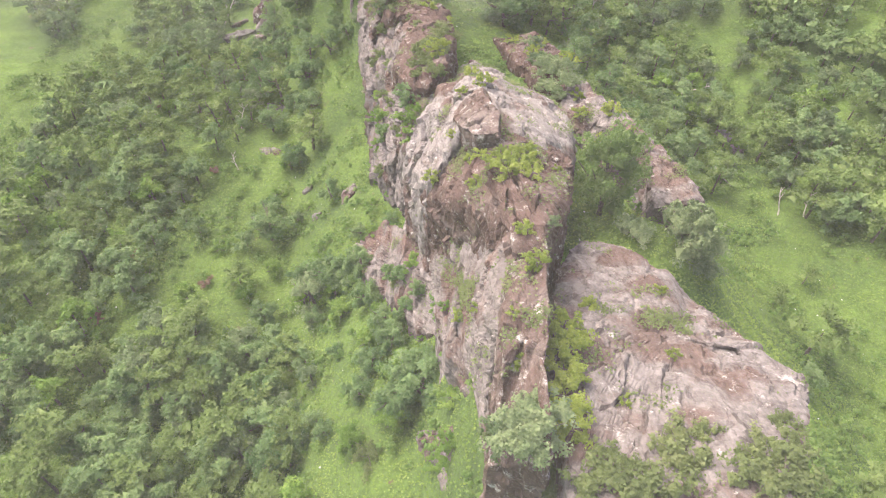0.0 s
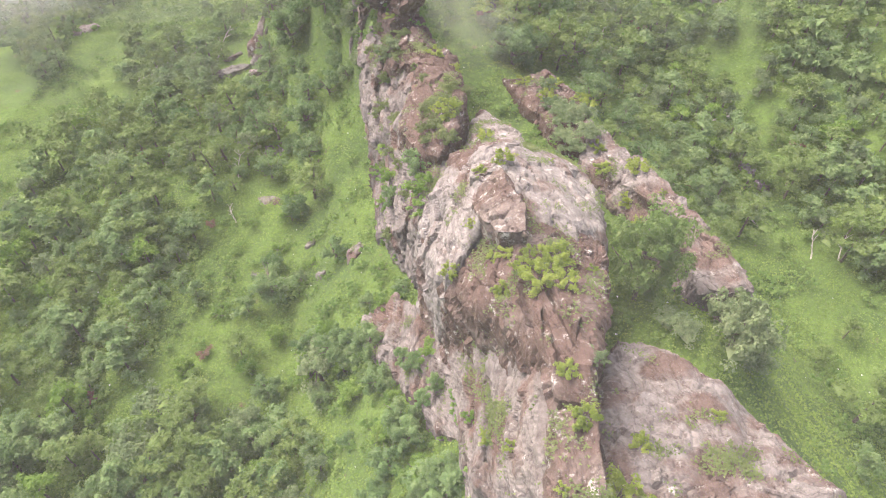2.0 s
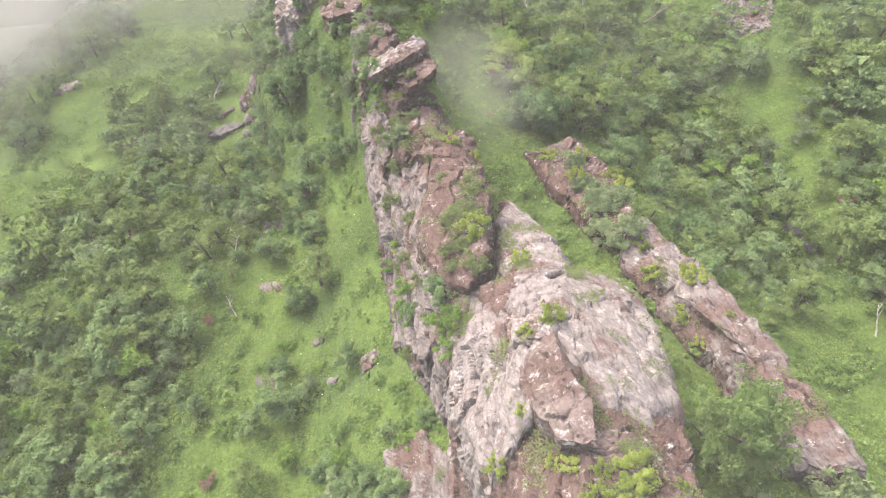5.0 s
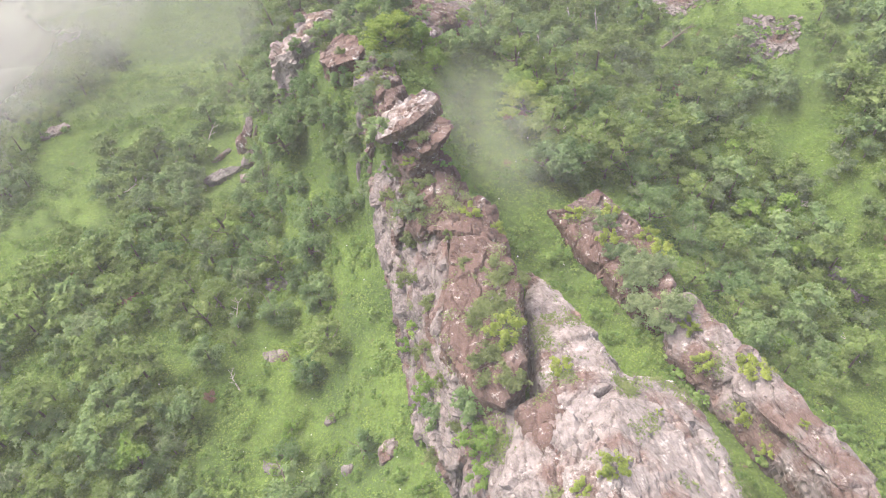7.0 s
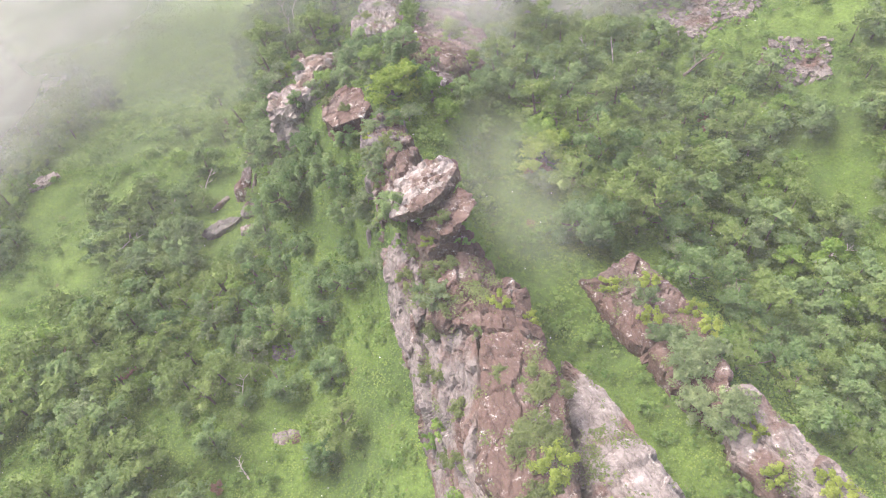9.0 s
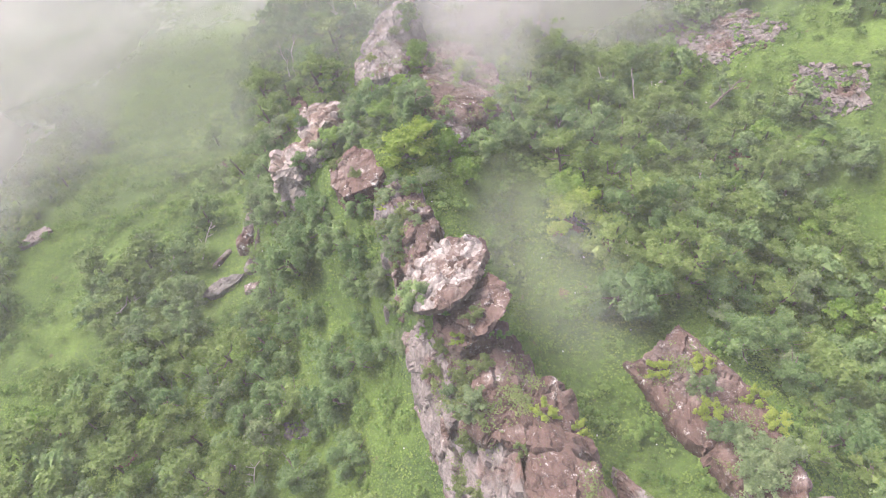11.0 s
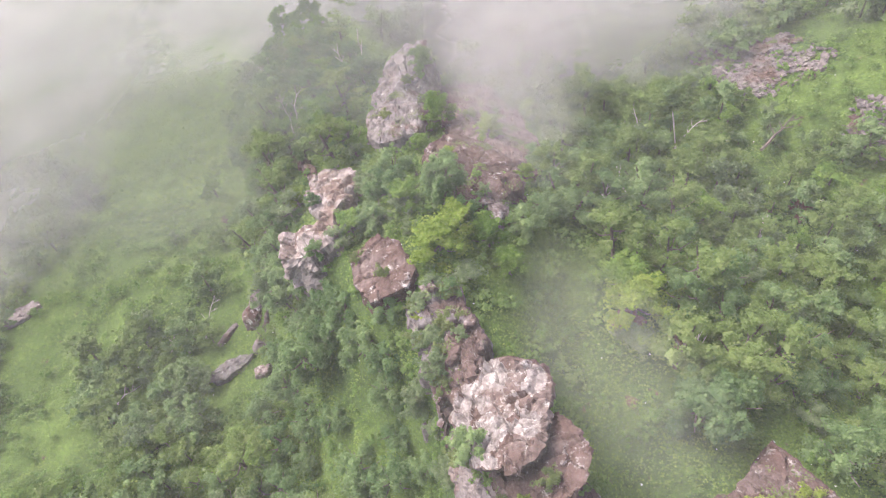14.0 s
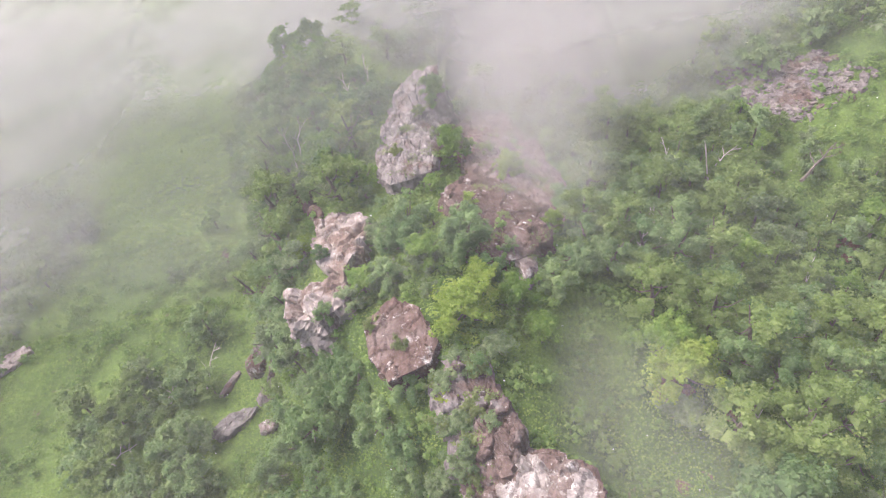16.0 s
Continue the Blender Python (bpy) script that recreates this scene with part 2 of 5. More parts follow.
GROUND, _n, _l, _b = material("grassy_soil")
_g = _n.new("ShaderNodeNewGeometry")
_big = noise_node(_n, _l, 0.09, 4.0, 0.6, _g.outputs["Position"])
_fine = noise_node(_n, _l, 2.6, 6.0, 0.7, _g.outputs["Position"])
_r1 = ramp(_n, [(0.35, (0.06, 0.108, 0.025)), (0.65, (0.122, 0.195, 0.038))])
_l.new(_big.outputs["Fac"], _r1.inputs[0])
_r2 = ramp(_n, [(0.3, (0.55, 0.55, 0.55)), (0.7, (1.35, 1.35, 1.35))])
_l.new(_fine.outputs["Fac"], _r2.inputs[0])
_c = mixed(_n, _l, 1.0, _r1.outputs[0], _r2.outputs[0], "MULTIPLY")
_soil = noise_node(_n, _l, 0.55, 5.0, 0.65, _g.outputs["Position"])
_r3 = ramp(_n, [(0.66, (0, 0, 0)), (0.72, (1, 1, 1))])
_l.new(_soil.outputs["Fac"], _r3.inputs[0])
_c = mixed(_n, _l, _r3.outputs[0], _c, (0.14, 0.095, 0.07))
_l.new(_c, _b.inputs["Base Color"])
_b.inputs["Roughness"].default_value = 0.95
_bump = _n.new("ShaderNodeBump")
_bump.inputs["Strength"].default_value, _bump.inputs["Distance"].default_value = 1.0, 0.25
_l.new(_fine.outputs["Fac"], _bump.inputs["Height"])
_l.new(_bump.outputs[0], _b.inputs["Normal"])


# ---- the ground: a ridge between two valleys, falling away ahead ----
YS = [-300, 0, 15, 28, 48, 60, 72, 80, 90, 105, 120, 200, 400]
CREST_X = [4, 4, 4, 3, 0, -2.5, -5, -7, -9, -13, -14, -20, -30]
SHELF_Z = [30, 30, 29, 26.8, 21.5, 19.5, 19, 18.5, 17, 14.5, 11.5, -9, -40]
CREST_Z = [30, 30, 30, 27, 24, 23, 24.3, 24.3, 22.3, 16.8, 14.5, -6, -40]
RIGHT_Z = [14, 10, 9.5, 9, 8, 7, 7, 7.5, 8.5, 9, 6, -14, -60]
LEFT_Z = [8, 7, 7, 7, 6.7, 6.2, 5.0, 4.1, 3.0, 1.2, -1.8, -22, -70]
BROW = [4, 4, 4, 4, 4, 4, 5, 9, 11, 11, 10, 10, 10]
LEDGE = [0, 0, 0, 0, 0, 0, 2.5, 5, 8, 9, 9, 8, 8]
FOOT = [0.62, 0.62, 0.62, 0.62, 0.52, 0.48, 0.5, 0.54, 0.52, 0.52, 0.55, 0.5, 0.5]
SKIRT = [18, 18, 18, 18, 17, 16, 14.5, 12, 10.5, 10.5, 12, 16, 18]


MOUNDS = [(14, 28.5, 4, 2.2), (-5.5, 66.5, 4.5, 4.0), (-2.0, 91, 9.0, 4.6), (-9, 110, 8, 2.8)]


def ease(a, b, t):
    t = np.clip(t, 0, 1)
    return a + (b - a) * t * t * (3 - 2 * t)


def ground_z(x, y):
    x, y = np.asarray(x, float), np.asarray(y, float)
    crest, shelf, top, right, left, brow, low, ledge, skirt = (np.interp(y, YS, a) for a in (CREST_X, SHELF_Z, CREST_Z, RIGHT_Z, LEFT_Z, BROW, FOOT, LEDGE, SKIRT))
    u = x - crest
    foot = left + low * (top - left) * 0.85
    w = u + ledge
    z = np.where(w < -6, ease(left, foot, (w + skirt) / (skirt - 6)), ease(foot, top, (w + 6) / 6))
    z = np.where(u > 0, ease(top, shelf, u / brow), z)
    z = np.where(u > 9 + 0.4 * (brow - 4), ease(np.where(u > brow, shelf, z), right, (u - 9 - 0.4 * (brow - 4)) / 24), z)
    z = z + 0.3 * np.minimum(np.maximum(u - 40, 0), 300) + 0.12 * np.minimum(np.maximum(-u - 50, 0), 300)
    for mx, my, r, h in MOUNDS:
        z = z + h * np.exp(-((x - mx) ** 2 + (y - my) ** 2) / r**2)
    p = np.stack([x.ravel(), y.ravel(), 0 * x.ravel()], 1)
    rough = (fbm(p * 0.11, 5, 4) - 0.5) * 2.2 + (fbm(p * 0.7, 9, 3) - 0.5) * 0.5
    return z + rough.reshape(z.shape)


def axis_steps(low, high, step, out_low, out_high):
    inner = np.arange(low, high + step / 2, step)
    a = low - np.geomspace(1, low - out_low + 1, 22)[1:][::-1] + 1
    b = high + np.geomspace(1, out_high - high + 1, 22)[1:] - 1
    return np.concatenate([a, inner, b])


gx, gy = axis_steps(-80, 70, 0.7, -1800, 1800), axis_steps(0, 170, 0.7, -1500, 2400)
XX, YY = np.meshgrid(gx, gy, indexing="ij")
ZZ = ground_z(XX, YY)
nx, ny = len(gx), len(gy)
idx = np.arange(nx * ny).reshape(nx, ny)
faces = np.stack([idx[:-1, :-1], idx[1:, :-1], idx[1:, 1:], idx[:-1, 1:]], -1).reshape(-1, 4)
ground = new("ground", mesh_from("ground", np.stack([XX, YY, ZZ], -1).reshape(-1, 3), faces.tolist(), GROUND, True))
tagged(ground, "green grassy mountainside of a ridge between two valleys", "ground", kind="structure")


# ---- rocks ----
ROCK_POLYS = []


def rock(name, label, outline, mat, dome=0.5, depth=6.0, flare=0.18, rough=0.5, blocks=(1.6, 1.0, 0.8), step=0.2, seed=1, edge=0.25, cracks=(), kind=""):
    """One mass of rock: its upper outline in the world, domed by so much, with sides that reach down into the ground. blocks: size of
    the joint blocks in its faces. cracks: (x0, y0, x1, y1) of open joints."""
    o = np.array(outline, float)
    area = np.sum(o[:, 0] * np.roll(o[:, 1], -1) - np.roll(o[:, 0], -1) * o[:, 1])
    if area < 0:
        o = o[::-1]
    closed = np.vstack([o, o[:1]])
    lengths = np.linalg.norm(np.diff(closed, axis=0), axis=1)
    far = np.concatenate([[0], np.cumsum(lengths)])
    count = int(max(28, far[-1] / step))
    s = np.linspace(0, far[-1], count, endpoint=False)
    rim = np.stack([np.interp(s, far, closed[:, k]) for k in range(3)], 1)
    rim[:, :2] += (fbm(rim * 0.9, seed + 40, 3)[:, None] - 0.5) * 0.5 * np.sign(rim[:, :2] - o[:, :2].mean(0))
    centre = o.mean(0)
    radius = np.linalg.norm(o - centre, axis=1).mean()
    rings = int(max(8, radius / step))
    r = np.linspace(0, 1, rings + 1)[:, None, None]
    top = centre + (rim[None] - centre) * r
    top[..., 2] += (dome * (1 - r**2) - edge * np.clip((r - 0.88) / 0.12, 0, 1) ** 2)[..., 0]
    away = rim - centre
    away[:, 2] = 0
    away /= np.linalg.norm(away, axis=1)[:, None] + 1e-6
    down = int(max(6, depth / (step * 1.6)))
    q = np.linspace(0, 1, down + 1)[1:, None, None]
    side = rim[None] + away[None] * (flare * depth * q**1.2)
    side[..., 2] = rim[None, :, 2] - edge - depth * q[..., 0]
    p = np.concatenate([top, side])
    da = np.roll(p, -1, 1) - np.roll(p, 1, 1)
    dk = np.gradient(p, axis=0)
    normal = np.cross(dk, da)
    normal /= np.linalg.norm(normal, axis=-1)[..., None] + 1e-9
    flat, n = p.reshape(-1, 3), normal.reshape(-1, 3)
    size = np.array([blocks[1], blocks[0], blocks[2]])
    tilt = np.array(Euler((0.25, 0.4, -0.2 + 0.1 * (seed % 5))).to_matrix())
    bent = flat @ tilt + 0.45 * np.stack([fbm(flat * 0.8, seed + 50 + k, 3) - 0.5 for k in range(3)], 1)
    f1, f2, cell, plane = worley(bent / (size * 1.3), seed)
    push = rough * (0.4 * (cell - 0.5) + 1.2 * plane + 1.0 * (fbm(flat * 0.3, seed + 7, 5) - 0.5))
    push -= rough * 0.45 * np.clip(1 - (f2 - f1) / 0.06, 0, 1)
    f1, f2, cell, plane = worley(bent / (size * 0.45), seed + 90)
    push += rough * (0.14 * (cell - 0.5) + 0.25 * plane) - rough * 0.12 * np.clip(1 - (f2 - f1) / 0.1, 0, 1) + 0.12 * (fbm(flat * 2.2, seed + 3, 3) - 0.5)
    for x0, y0, x1, y1 in cracks:
        d = np.array([x1 - x0, y1 - y0])
        t = np.clip(((flat[:, :2] - (x0, y0)) @ d) / (d @ d), 0, 1)
        gap = np.linalg.norm(flat[:, :2] - (np.array([x0, y0]) + t[:, None] * d), axis=1)
        push -= 0.7 * np.clip(1 - gap / 0.22, 0, 1)
    flat = flat + n * push[:, None]
    k, a = p.shape[:2]
    grid = np.arange(k * a).reshape(k, a)
    nxt = np.roll(grid, -1, 1)
    f = np.stack([grid[:-1], grid[1:], nxt[1:], nxt[:-1]], -1)[1:].reshape(-1, 4).tolist()
    f += [(int(grid[1, 0] * 0), int(g), int(h)) for g, h in zip(grid[1], nxt[1])]
    flat[grid[0]] = flat[grid[0]].mean(0)
    base = np.array([centre[0], centre[1], flat[:, 2].min()])
    ROCK_POLYS.append((flat, f))
    me = mesh_from(name, flat - base, f, mat)
    bm = bmesh.new()
    bm.from_mesh(me)
    bmesh.ops.delete(bm, geom=[v for v in bm.verts if not v.link_faces], context="VERTS")
    bmesh.ops.recalc_face_normals(bm, faces=bm.faces)
    bm.to_mesh(me)
    bm.free()
    ob = new(name, me)
    ob.location = base
    return tagged(ob, label, "rock", kind=kind)


def crag(name, label, top, drop, spread, mat, step, seed, warp=0.35, crust=None, crust_way=(0, 0, 1), crust_from=0.5):
    """An angular block: flat faces between the corners of its top and a lower outline moved by drop and scaled by spread.
    crust: material of the faces that look the crust_way."""
    o = np.array(top, float)
    mid = o.mean(0)
    low = mid + (o - mid) * (spread, spread, 0.6) + np.array(drop)
    me = bpy.data.meshes.new(name)
    bm = bmesh.new()
    for p in np.concatenate([o - mid, low - mid]):
        bm.verts.new(p)
    hull = bmesh.ops.convex_hull(bm, input=bm.verts)
    bmesh.ops.delete(bm, geom=[e for e in hull["geom_interior"] if isinstance(e, bmesh.types.BMVert)], context="VERTS")
    for _ in range(6):
        long = [e for e in bm.edges if e.calc_length() > step * 1.6]
        if not long:
            break
        bmesh.ops.subdivide_edges(bm, edges=long, cuts=1)
        bmesh.ops.triangulate(bm, faces=[f for f in bm.faces if len(f.verts) > 3])
    bm.normal_update()
    bm.verts.ensure_lookup_table()
    p = np.array([v.co for v in bm.verts])
    n = np.array([v.normal for v in bm.verts])
    bent = p + 0.25 * np.stack([fbm(p * 0.9, seed + 50 + k, 3) - 0.5 for k in range(3)], 1)
    f1, f2, cell, plane = worley(bent / (1.5, 1.9, 1.1), seed)
    push = warp * (0.5 * (cell - 0.5) + 1.2 * plane + 0.8 * (fbm(p * 0.5, seed, 4) - 0.5)) - warp * 0.35 * np.clip(1 - (f2 - f1) / 0.07, 0, 1)
    f1, f2, cell, plane = worley(bent / (0.6, 0.7, 0.5), seed + 9)
    push += warp * (0.2 * (cell - 0.5) + 0.4 * plane) + 0.1 * (fbm(p * 3.0, seed + 3, 3) - 0.5)
    p = p + n * push[:, None]
    for v, q in zip(bm.verts, p):
        v.co = q
    bm.to_mesh(me)
    tris = [tuple(v.index for v in f.verts) for f in bm.faces]
    bm.free()
    me.materials.append(mat)
    if crust:
        me.materials.append(crust)
        facing = n[np.array(tris)].mean(1) @ np.array(Vector(crust_way).normalized())
        blotch = fbm(np.array([f.center for f in me.polygons]) * 0.9, seed + 20, 4)
        for f, k in zip(me.polygons, facing + 0.9 * (blotch - 0.5)):
            f.material_index = int(k > crust_from)
    ROCK_POLYS.append((p + mid, tris))
    base = Vector((0, 0, float(p[:, 2].min())))
    me.transform(Matrix.Translation(-base))
    ob = new(name, me)
    ob.location = Vector(mid) + base
    return tagged(ob, label, "rock")


rock("rock_slab", "big grey-brown rock slab dipping down from the ridge crest, bushes on it",
     [(8.6, 27.0, 29.3), (11.5, 25.2, 30.2), (13.5, 23.9, 29.6), (14.4, 22.6, 29.0), (15.0, 20.8, 30.4), (15.5, 17.8, 32.0), (15.1, 15.7, 34.0),
      (16.3, 14.6, 34.0), (13.8, 10.1, 36.5), (11.9, 7.5, 38.0), (4.7, 7.6, 37.0), (4.8, 11.0, 36.2), (5.1, 15.6, 35.2), (6.2, 21.7, 32.0)],
     ROCK_SLAB, 0.3, 10, 0.1, 0.4, (2.8, 1.3, 1.0), 0.18, 3)
rock("rock_rib", "narrow grey and brown rock rib along the crest with white streaks",
     [(3.2, 19.0, 36.8), (4.9, 19.0, 37.3), (4.5, 15.6, 38.0), (4.0, 12.0, 38.8), (4.0, 9.1, 38.0), (2.0, 10.1, 35.0), (2.6, 13.4, 37.5), (2.6, 16.5, 36.5)],
     ROCK_EDGE, 0.1, 10, 0.05, 0.3, (1.4, 0.9, 0.9), 0.15, 5)
rock("cliff", "steep grey rock face with long cracks below the crest",
     [(-2.3, 36.2, 20.5), (-0.6, 27.5, 23.5), (0.5, 20.1, 27.0), (2.0, 16.7, 26.5), (2.4, 13.3, 31.0), (2.7, 15.8, 36.0), (3.2, 19.7, 36.3), (3.3, 23.6, 34.0), (0.5, 31.2, 27.0)],
     ROCK_GREY, 0.2, 9, 0.05, 0.55, (3.0, 0.8, 1.0), 0.17, 8)
rock("rock_ledge", "low grey rock ledge at the foot of the cliff",
     [(-7.6, 38.5, 15.2), (-4.8, 38.5, 18.7), (-1.8, 33.5, 22.0), (0.4, 27.0, 23.6), (0.9, 23.5, 23.6), (-1.4, 25.5, 21.4), (-3.2, 29.0, 19.5), (-5.6, 33.0, 17.0), (-7.6, 36.0, 15.3)],
     ROCK_GREY, 0.2, 6, 0.1, 0.5, (2.0, 0.8, 0.8), 0.18, 12)
rock("rock_spur", "dark split rock spur below the cliff",
     [(-1.4, 18.7, 20.0), (0.8, 17.3, 24.0), (2.3, 14.9, 26.0), (2.2, 12.2, 26.0), (0.8, 12.9, 24.0)], ROCK_SLAB, 0.3, 7, 0.1, 0.6, (1.0, 0.8, 1.6), 0.18, 14)
rock("rock_outcrop", "large red-brown rock knob on the crest, cracked and lichen-specked",
     [(-2.7, 35.9, 26.0), (-0.8, 29.8, 30.0), (0.6, 27.3, 32.4), (2.2, 24.2, 34.5), (3.2, 21.5, 36.6), (3.5, 19.5, 37.0), (5.0, 18.8, 37.5), (5.3, 21.1, 37.0),
      (6.9, 24.3, 34.5), (7.7, 28.0, 33.2), (8.6, 33.2, 31.0), (6.2, 36.0, 31.0), (3.8, 36.9, 32.5), (2.7, 40.1, 31.0), (-0.1, 41.8, 29.0), (-1.9, 38.0, 28.0)],
     ROCK_BROWN, 1.6, 9, 0.02, 0.5, (2.0, 1.3, 1.2), 0.18, 21, 0.5, [(2.9, 28.5, 3.6, 21.0), (3.6, 27.0, 4.6, 22.0)])
rock("rock_dome", "pale pinkish-grey rounded rock mass behind the knob",
     [(2.4, 57.2, 22.0), (4.2, 54.5, 22.5), (5.0, 49.6, 25.0), (6.5, 45.6, 25.5), (9.2, 44.3, 26.0), (9.9, 41.8, 27.3), (10.0, 38.8, 28.5), (8.7, 32.2, 31.5),
      (6.6, 30.8, 33.5), (4.0, 32.2, 34.3), (2.6, 35.8, 33.6), (1.3, 38.8, 31.0), (0.9, 42.6, 29.5), (1.0, 47.7, 27.0), (1.3, 51.5, 25.0)],
     ROCK_DOME, 1.3, 8, 0.06, 0.4, (1.8, 1.6, 1.4), 0.18, 25, 0.9)
rock("rock_shoulder", "pale grey streaked rock shoulder on the side of the knob",
     [(-2.9, 35.9, 26.5), (-2.1, 38.2, 28.5), (-0.2, 42.0, 29.5), (2.4, 40.5, 31.6), (3.4, 37.2, 33.4), (1.7, 34.8, 33.7), (1.1, 31.6, 33.4), (-0.9, 29.8, 30.3)],
     ROCK_DOME, 0.7, 6, 0.02, 0.5, (2.4, 0.9, 0.9), 0.16, 23, 0.7)
crag("pinnacle_boulder", "brown pointed boulder with a white crust on top of the knob",
     [(2.6, 35.8, 33.9), (0.9, 35.0, 32.8), (0.7, 33.4, 33.3), (1.0, 31.9, 34.0), (1.9, 29.8, 34.9), (3.3, 29.4, 35.3), (3.3, 31.2, 35.4), (2.5, 33.4, 35.4)],
     (0.4, 0.3, -3.2), 1.08, ROCK_EDGE, 0.14, 27, 0.35, ROCK_LIME, (-0.9, 0.4, 0.1), 0.85)
crag("crest_stone", "white-crusted stone behind the pointed boulder",
     [(1.0, 37.4, 32.6), (2.4, 37.6, 32.9), (2.9, 36.2, 33.4), (1.9, 35.5, 33.8), (0.9, 36.0, 33.2)], (0, 0.2, -2.5), 1.05, ROCK_LIME, 0.12, 28, 0.4)
rock("rock_block", "purple-brown angular rock block with white lichen",
     [(-0.5, 42.1, 29.5), (1.8, 43.5, 29.5), (2.4, 41.5, 30.0), (2.5, 39.0, 31.0), (0.8, 37.9, 31.5), (-0.1, 40.0, 30.5)], ROCK_BROWN, 0.3, 5, 0.05, 0.25, (1.8, 1.4, 1.2), 0.15, 29)
rock("rock_bulge", "smooth pale rock bulge under the knob",
     [(-2.9, 38.6, 25.0), (-1.8, 42.6, 24.5), (-0.4, 42.3, 27.0), (0.4, 39.6, 29.5), (1.0, 37.5, 31.0), (0.6, 35.5, 32.0)], ROCK_GREY, 0.4, 6, 0.08, 0.4, (2.0, 1.0, 1.0), 0.17, 31)
rock("rock_saddle", "pale rock saddle between the knob and the ridge block",
     [(-2.6, 44.0, 27.0), (-0.2, 42.6, 28.6), (0.6, 39.5, 29.5), (-1.0, 37.2, 28.5), (-2.8, 38.6, 25.6), (-3.6, 41.5, 24.6)], ROCK_GREY, 0.3, 6, 0.1, 0.5, (1.6, 0.9, 0.9), 0.17, 32)
rock("ridge_block", "long red-brown rock block on the ridge with herbs on top",
     [(-4.0, 49.7, 27.3), (-4.4, 48.1, 27.5), (-3.7, 46.0, 28.0), (-2.4, 43.2, 29.0), (-1.2, 42.3, 29.5), (-0.4, 42.9, 29.8), (0.4, 44.4, 30.0), (0.8, 47.9, 29.0),
      (1.2, 52.2, 27.8), (0.4, 55.1, 27.4), (-1.0, 56.7, 27.2), (-2.9, 56.3, 27.6), (-3.2, 53.0, 27.5)], ROCK_BROWN, 0.6, 7, 0.02, 0.4, (2.2, 1.3, 1.2), 0.17, 33, 0.4)
rock("ridge_block", "broken brown rock block on the narrow ridge",
     [(-6.1, 59.1, 26.2), (-5.3, 62.5, 26.2), (-3.7, 63.4, 26.6), (-2.3, 62.9, 26.6), (-2.0, 61.5, 25.8), (-0.1, 61.5, 25.0), (1.1, 55.7, 26.0), (-0.6, 56.0, 27.0),
      (-2.9, 56.3, 27.3), (-5.3, 58.1, 26.0)], ROCK_BROWN, 0.4, 7, 0.08, 0.6, (1.5, 1.0, 1.0), 0.18, 37, 0.4)
rock("cliff", "grey rock face falling from the ridge block to the meadow",
     [(-8.8, 63.6, 20.0), (-8.0, 66.0, 20.5), (-6.2, 60.7, 24.5), (-3.3, 56.8, 26.5), (-3.4, 52.9, 26.5), (-4.2, 49.0, 26.5), (-2.9, 44.7, 27.0), (-2.5, 42.2, 27.0),
      (-4.3, 42.2, 22.0), (-6.9, 47.8, 15.0), (-8.5, 55.2, 12.5), (-8.0, 57.6, 18.0)], ROCK_GREY, 0.3, 7, 0.05, 0.7, (2.4, 1.0, 1.0), 0.2, 41)
rock("rock_ledge", "grey overgrown rock ledge on the side of the narrow ridge",
     [(-9.6, 69.2, 21.4), (-7.9, 68.4, 24.3), (-6.4, 63.2, 25.3), (-6.6, 60.4, 24.5), (-8.2, 60.1, 19.5), (-9.2, 64.8, 19.8)], ROCK_GREY, 0.4, 6, 0.1, 0.7, (1.8, 1.0, 0.9), 0.18, 42)
rock("rock_neck", "broken brown rock neck on the narrow ridge",
     [(-6.3, 62.4, 25.6), (-7.2, 66.8, 26.0), (-5.0, 68.4, 26.8), (-2.9, 65.8, 26.8), (-1.4, 62.6, 25.2), (-1.0, 60.0, 25.2), (-4.4, 59.6, 26.3)], ROCK_BROWN, 0.4, 6, 0.1, 0.7, (1.4, 1.0, 0.9), 0.17, 43)
crag("perched_slab", "tilted rock slab with a white crust perched on the ridge",
     [(-6.8, 74.0, 25.3), (-5.2, 72.2, 27.2), (-3.0, 70.4, 28.6), (-2.9, 69.2, 29.0), (-3.5, 67.6, 29.5), (-4.2, 66.0, 30.1), (-5.0, 65.0, 30.2), (-5.9, 64.6, 30.1), (-7.2, 65.4, 28.9), (-8.5, 67.4, 26.9), (-8.9, 68.9, 26.0), (-8.2, 71.4, 25.8)],
     (0.7, 1.6, -2.3), 0.8, ROCK_EDGE, 0.13, 45, 0.75, ROCK_LIME, (-0.55, 0.3, 0.78), 0.91)
crag("perched_slab", "brown rock plate with a pointed tip jutting over the gully",
     [(-3.0, 68.0, 28.4), (-2.2, 66.6, 29.0), (-1.9, 65.2, 29.5), (-2.6, 64.0, 29.6), (-3.6, 62.9, 29.5), (-4.6, 62.9, 29.0), (-5.6, 64.4, 28.6), (-5.0, 66.6, 28.6)],
     (-0.6, 1.4, -2.4), 0.75, ROCK_BROWN, 0.13, 47, 0.5)
crag("ridge_stone", "brown rock block under the perched slabs",
     [(-6.6, 69.2, 26.2), (-3.6, 68.4, 27.0), (-3.0, 65.8, 27.4), (-3.8, 63.6, 27.6), (-5.6, 63.4, 27.4), (-6.8, 65.4, 26.8)], (0, 0.3, -4.0), 1.2, ROCK_BROWN, 0.16, 46, 0.6)
